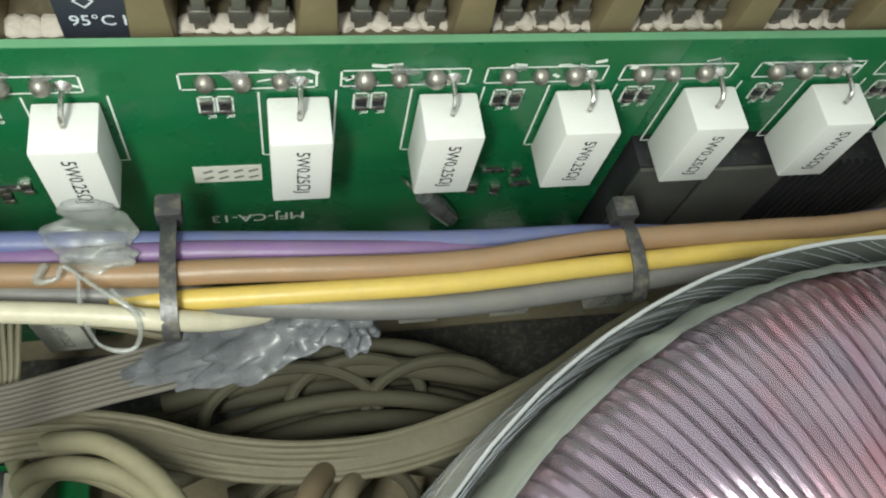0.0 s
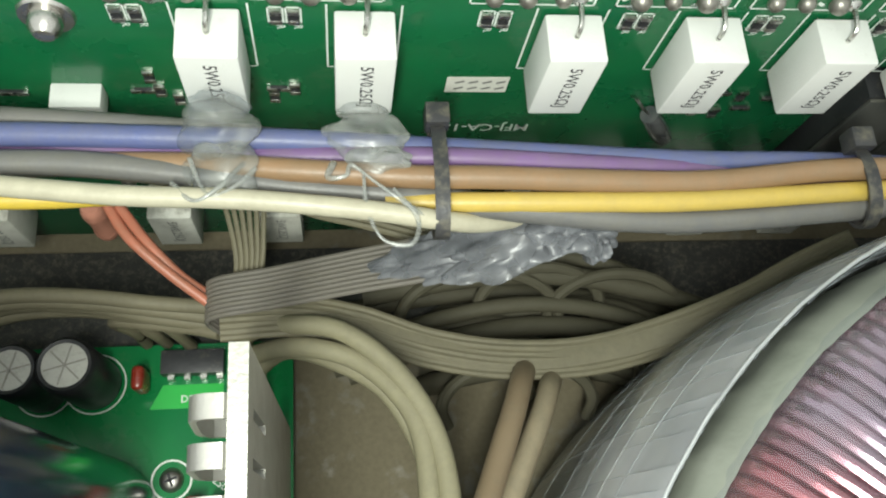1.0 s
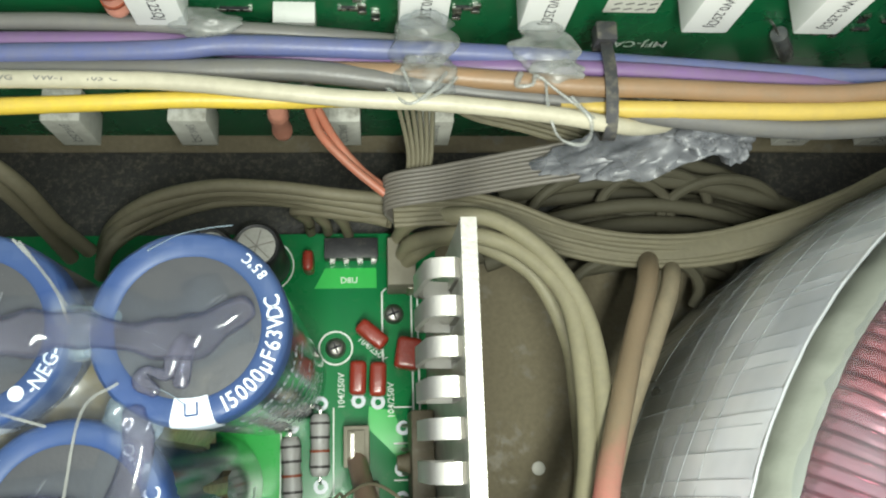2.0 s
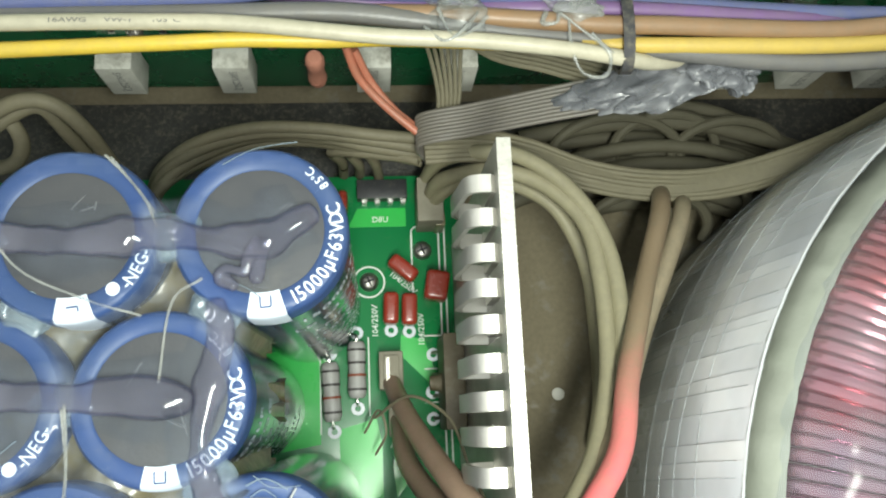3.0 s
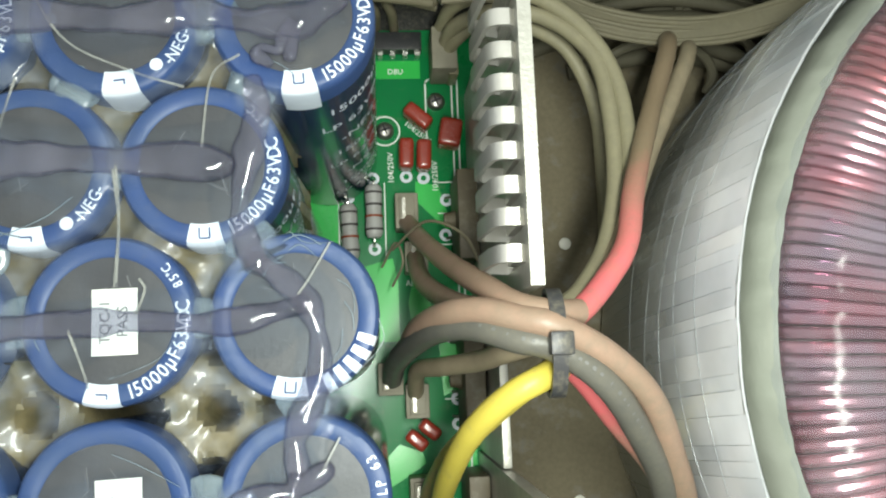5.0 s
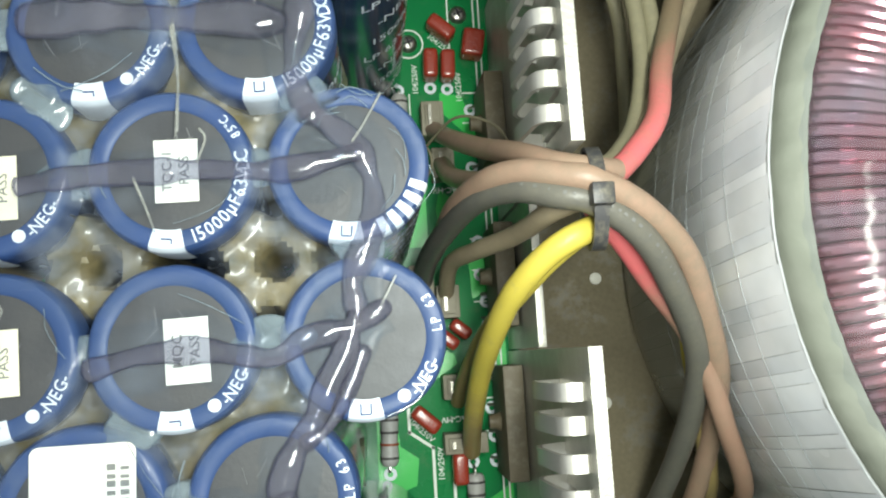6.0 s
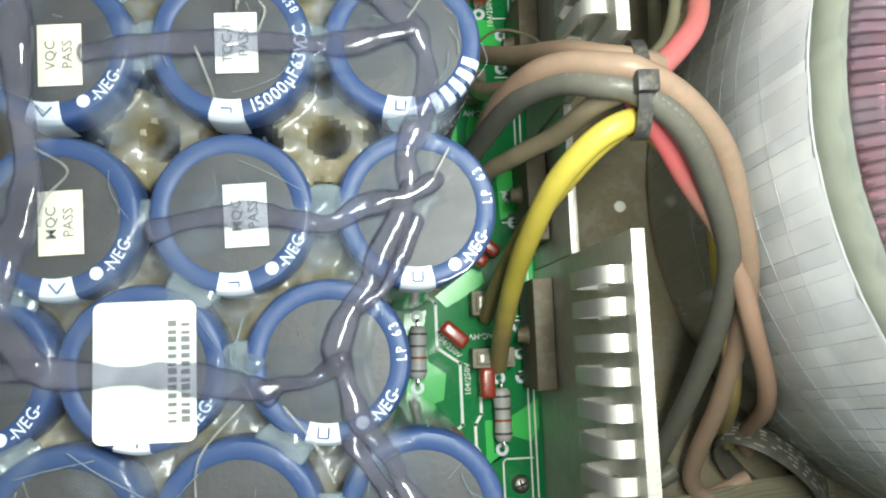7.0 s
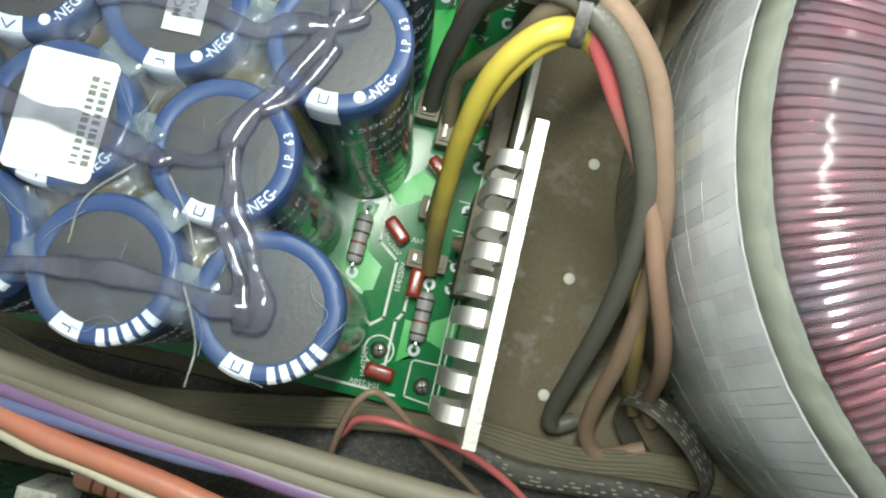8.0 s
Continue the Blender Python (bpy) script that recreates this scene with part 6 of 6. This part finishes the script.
for c, r, sq, slope, turn in (((1.3, -2.95, 8.55), 1.0, (1.5, 0.62, 0.2), 0.42, 12), ((2.3, -2.75, 9.2), 0.85, (0.95, 0.75, 0.32), 0.2, -10), ((0.1, -2.95, 8.0), 0.75, (1.5, 0.5, 0.15), 0.44, 8), ((2.9, -2.95, 8.9), 0.55, (0.75, 0.95, 0.7), 0.0, 0)):
    b = blob((0, 0, 0), r, sq, 0.55, 5, None, 2.6)
    for v in b.verts:
        v.co.z += slope * v.co.x + 0.07 * noise.noise(v.co * 3.0)
    b.transform(Matrix.Translation(c) @ Matrix.Rotation(radians(turn), 4, "Z"))
    part("lump", b, GLUE_GREY, t)
glue_lump((((-8.2, -0.9, 9.95), 0.5, (1.3, 0.6, 0.5)), ((-8.3, -1.0, 9.7), 0.35, (0.9, 1.0, 0.6))), "milky hot-melt glue lump on the wires")
for pts in ([(-1.9, -2.0, 10.1), (-2.0, -2.3, 10.15), (-1.7, -2.3, 10.2), (-1.6, -2.1, 10.2), (-1.2, -2.4, 10.15), (-0.8, -2.7, 10.1), (-0.3, -3.0, 9.9)],
            [(-1.4, -2.2, 10.1), (-1.35, -2.8, 10.0), (-1.1, -3.3, 9.8), (-0.6, -3.4, 9.8), (-0.5, -3.0, 10.0), (-0.9, -2.5, 10.1)],
            [(-4.3, -1.9, 10.1), (-4.1, -2.4, 10.1), (-3.9, -2.6, 10.1), (-3.5, -2.4, 10.1), (-3.2, -2.1, 10.1)],
            [(-4.6, -2.3, 10.0), (-4.2, -2.7, 10.15), (-3.8, -2.5, 10.2), (-3.4, -2.0, 10.1)]):
    t = thing("glue_thread", pts[0], "pale curled thread of hot-melt glue on the wires", "glue", "glue threads")
    part("thread", tube(pts, 0.045, 8, 8, wobble=0.5), GLUE_MILKY, t)

# ---- ribbon cables ----
rib = thing("ribbon_cable", (-4.5, -3.2, 5.5), "dusty grey ribbon of parallel wires glued to the loom", "ribbon cable")
for k in range(9):
    q = k / 8
    part("strand", tube([(-4.3, -3.0 - 0.75 * q, 4.9), (-4.55, -2.8 - 0.8 * q, 5.9), (-3.2, -2.7 - 0.8 * q, 6.4), (-1.5, -2.6 - 0.82 * q, 7.1), (0.2, -2.5 - 0.85 * q, 7.8), (1.6, -2.4 - 0.75 * q, 8.6), (2.8, -2.4 - 0.6 * q, 9.0)], 0.062, 8, 8), W["ribbon"], rib)
fan = thing("ribbon_cable", (-4.3, -1.5, 5.5), "dusty fan of thin wires joining the driver board", "ribbon cable")
for k in range(6):
    part("strand", tube([(-4.1 + 0.1 * k, -3.0, 5.6), (-4.0 + 0.11 * k, -2.3, 6.0), (-4.2 + 0.16 * k, -1.3, 6.3), (-4.5 + 0.24 * k, -0.3, 6.3), (-4.5 + 0.24 * k, 0.1, 6.3)], 0.06, 7, 6), W["tan"], fan)
fan2 = thing("ribbon_cable", (-1.5, -1.4, 6), "dusty flat ribbon passing beneath the loom", "ribbon cable")
for k in range(7):
    part("strand", tube([(-4.2 + 0.1 * k, -0.6, 6.4), (-2.6, -0.9 - 0.1 * k, 6.7), (-1.2, -1.2 - 0.13 * k, 6.9), (0.4, -1.6 - 0.14 * k, 6.8), (1.8, -2.0 - 0.12 * k, 6.5)], 0.075, 7, 7), W["tan"], fan2)

# ---- heap of dusty wires by the transformer ----
heap_rng = random.Random(11)
for k in range(11):
    z = 1.0 + 2.4 * heap_rng.random()
    rise = heap_rng.uniform(0.5, 1.5)
    y = -2.0 - 0.24 * k
    x0, x1 = heap_rng.uniform(-3.0, 0.5), heap_rng.uniform(6.5, 9.5)
    pts = [(x0 + (x1 - x0) * q, min(y + rise * math.sin(math.pi * q) - 0.7 * q, -0.45), z + 0.5 * math.sin(math.pi * q)) for q in (0, 0.2, 0.4, 0.6, 0.8, 1)]
    t = thing("loose_wire", pts[0], "dust-covered wire in the heap on the chassis floor", "wire", "heaped dusty wires")
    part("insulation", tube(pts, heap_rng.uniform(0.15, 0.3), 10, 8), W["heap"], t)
for c, r in (((1.8, -2.9), 1.4), ((3.4, -2.6), 1.1), ((5.4, -2.9), 1.2), ((2.6, -5.2), 1.3), ((4.4, -4.6), 1.0)):
    pts = [(c[0] + r * 1.5 * math.cos(a), c[1] + r * 0.75 * math.sin(a), 2.4 + 0.8 * math.sin(a)) for a in (radians(q) for q in range(-20, 210, 25))]
    t = thing("loose_wire", pts[0], "dust-covered wire curling over the heap", "wire", "heaped dusty wires")
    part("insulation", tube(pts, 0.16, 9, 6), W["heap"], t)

# tie round the thick cables
t = thing("cable_tie", (-2.9, -13.6, 11.1), "dusty black cable tie round the thick cables", "cable tie", "black cable ties")
vs, fs = [], []
for k in range(28):
    a = 2 * math.pi * k / 28
    for dx, s in ((-0.15, 1), (0.15, 1), (0.15, 1.1), (-0.15, 1.1)):
        vs.append((-2.9 + dx, -13.6 + 0.98 * s * math.cos(a), 10.95 + 0.55 * s * math.sin(a)))
for k in range(28):
    for j in range(4):
        fs.append((k * 4 + j, k * 4 + (j + 1) % 4, ((k + 1) % 28) * 4 + (j + 1) % 4, ((k + 1) % 28) * 4 + j))
strap = part("strap", (vs, fs), M["nylon_black"], t)
part("lock_head", box(-3.12, -2.66, -13.85, -13.4, 11.42, 11.75, 0.05), M["nylon_black"], strap)

# ---- second driver board on the south side ----
south = upright_board("driver_board", -28.4, -33, 8.6, 1.2, 11.5, 1, "dark green second driver board by the south wall")
for x in (-15.2, -12.9, -10.0, -7.0, -4.0):
    cement_resistor(x - 0.6, 5.4, -28.4, 1, "ceramic_dusty", "south cement resistors", upper=False)
tagged(structure("trim_south", box(-33.8, 6, -28.2, -24.6, 0.004, 0.25, 0.03), M["steel_black"], "black speckled insulating sheet on the chassis floor"), category="sheet")

# pale flux left round the solder joints
for k in range(34):
    x = rng.choice(RES_X) + rng.uniform(-1.25, 0.55)
    part("flux_residue", blob((x, FY - 0.03, 11.95 + rng.uniform(-0.18, 0.24)), rng.uniform(0.07, 0.17), (1.3, 0.35, 0.8), 0.7, 2), GLUE_MILKY, driver, "pale flux residue")


def flecks(parent, line, thick_, wide, count, axis, label):
    """Short pale dashes in rows, woven into or printed on one face of a flat dark cable."""
    pts = spline(line, 30)
    b = bmesh.new()
    for k in range(count):
        i = rng.randrange(3, len(pts) - 3)
        d = (pts[i + 1] - pts[i]).normalized()
        w = axis or d.cross(Vector((0, 0, 1))).normalized()
        out = (pts[i] - HOOP).normalized() if axis else w.cross(d).normalized()
        q = rng.choice((-0.6, -0.3, 0.0, 0.3, 0.6))
        c = pts[i] + w * q * wide + out * thick_ * (math.sqrt(1 - q * q) + 0.1)
        b.faces.new([b.verts.new(v) for v in (c - d * 0.08 - w * 0.03, c + d * 0.08 - w * 0.03, c + d * 0.08 + w * 0.03, c - d * 0.08 + w * 0.03)])
    part("woven_dashes", b, M["dash"], parent, label)


flecks(sleeve_loop, hoop_line[6:-1], 0.085, 0.44, 120, AXIS, "pale flecks woven into the sleeve")
flecks(printed, [(-2.2, -24.9, 1.0), (-0.4, -25.2, 1.0), (1.7, -25.1, 0.9), (4.0, -25.0, 0.9), (6.0, -25.3, 0.9)], 0.19, 0.42, 60, None, "faint white printed dashes")

# small parts low on the driver board
for k in range(26):
    chip_resistor(rng.uniform(-14, -1.5), rng.uniform(4.9, 7.2), rng.random() < 0.5)
for x in (-12.2, -8.6, -6.6, -2.2):
    solder_joint(x, rng.uniform(4.2, 5.2), 0.2)

cable("signal_wire", "tan", 0.04, "fine stray wire arching beside the heatsink", [(-5.9, -10.6, 3.4), (-5.0, -10.1, 5.2), (-4.1, -10.7, 6.4), (-3.8, -11.8, 7.6), (-3.6, -12.6, 9.6)])
cable("signal_wire", "tan", 0.035, "fine stray wire arching beside the heatsink", [(-6.2, -11.0, 2.6), (-5.8, -10.4, 3.4), (-5.6, -11.0, 3.6), (-5.9, -11.6, 2.8)])
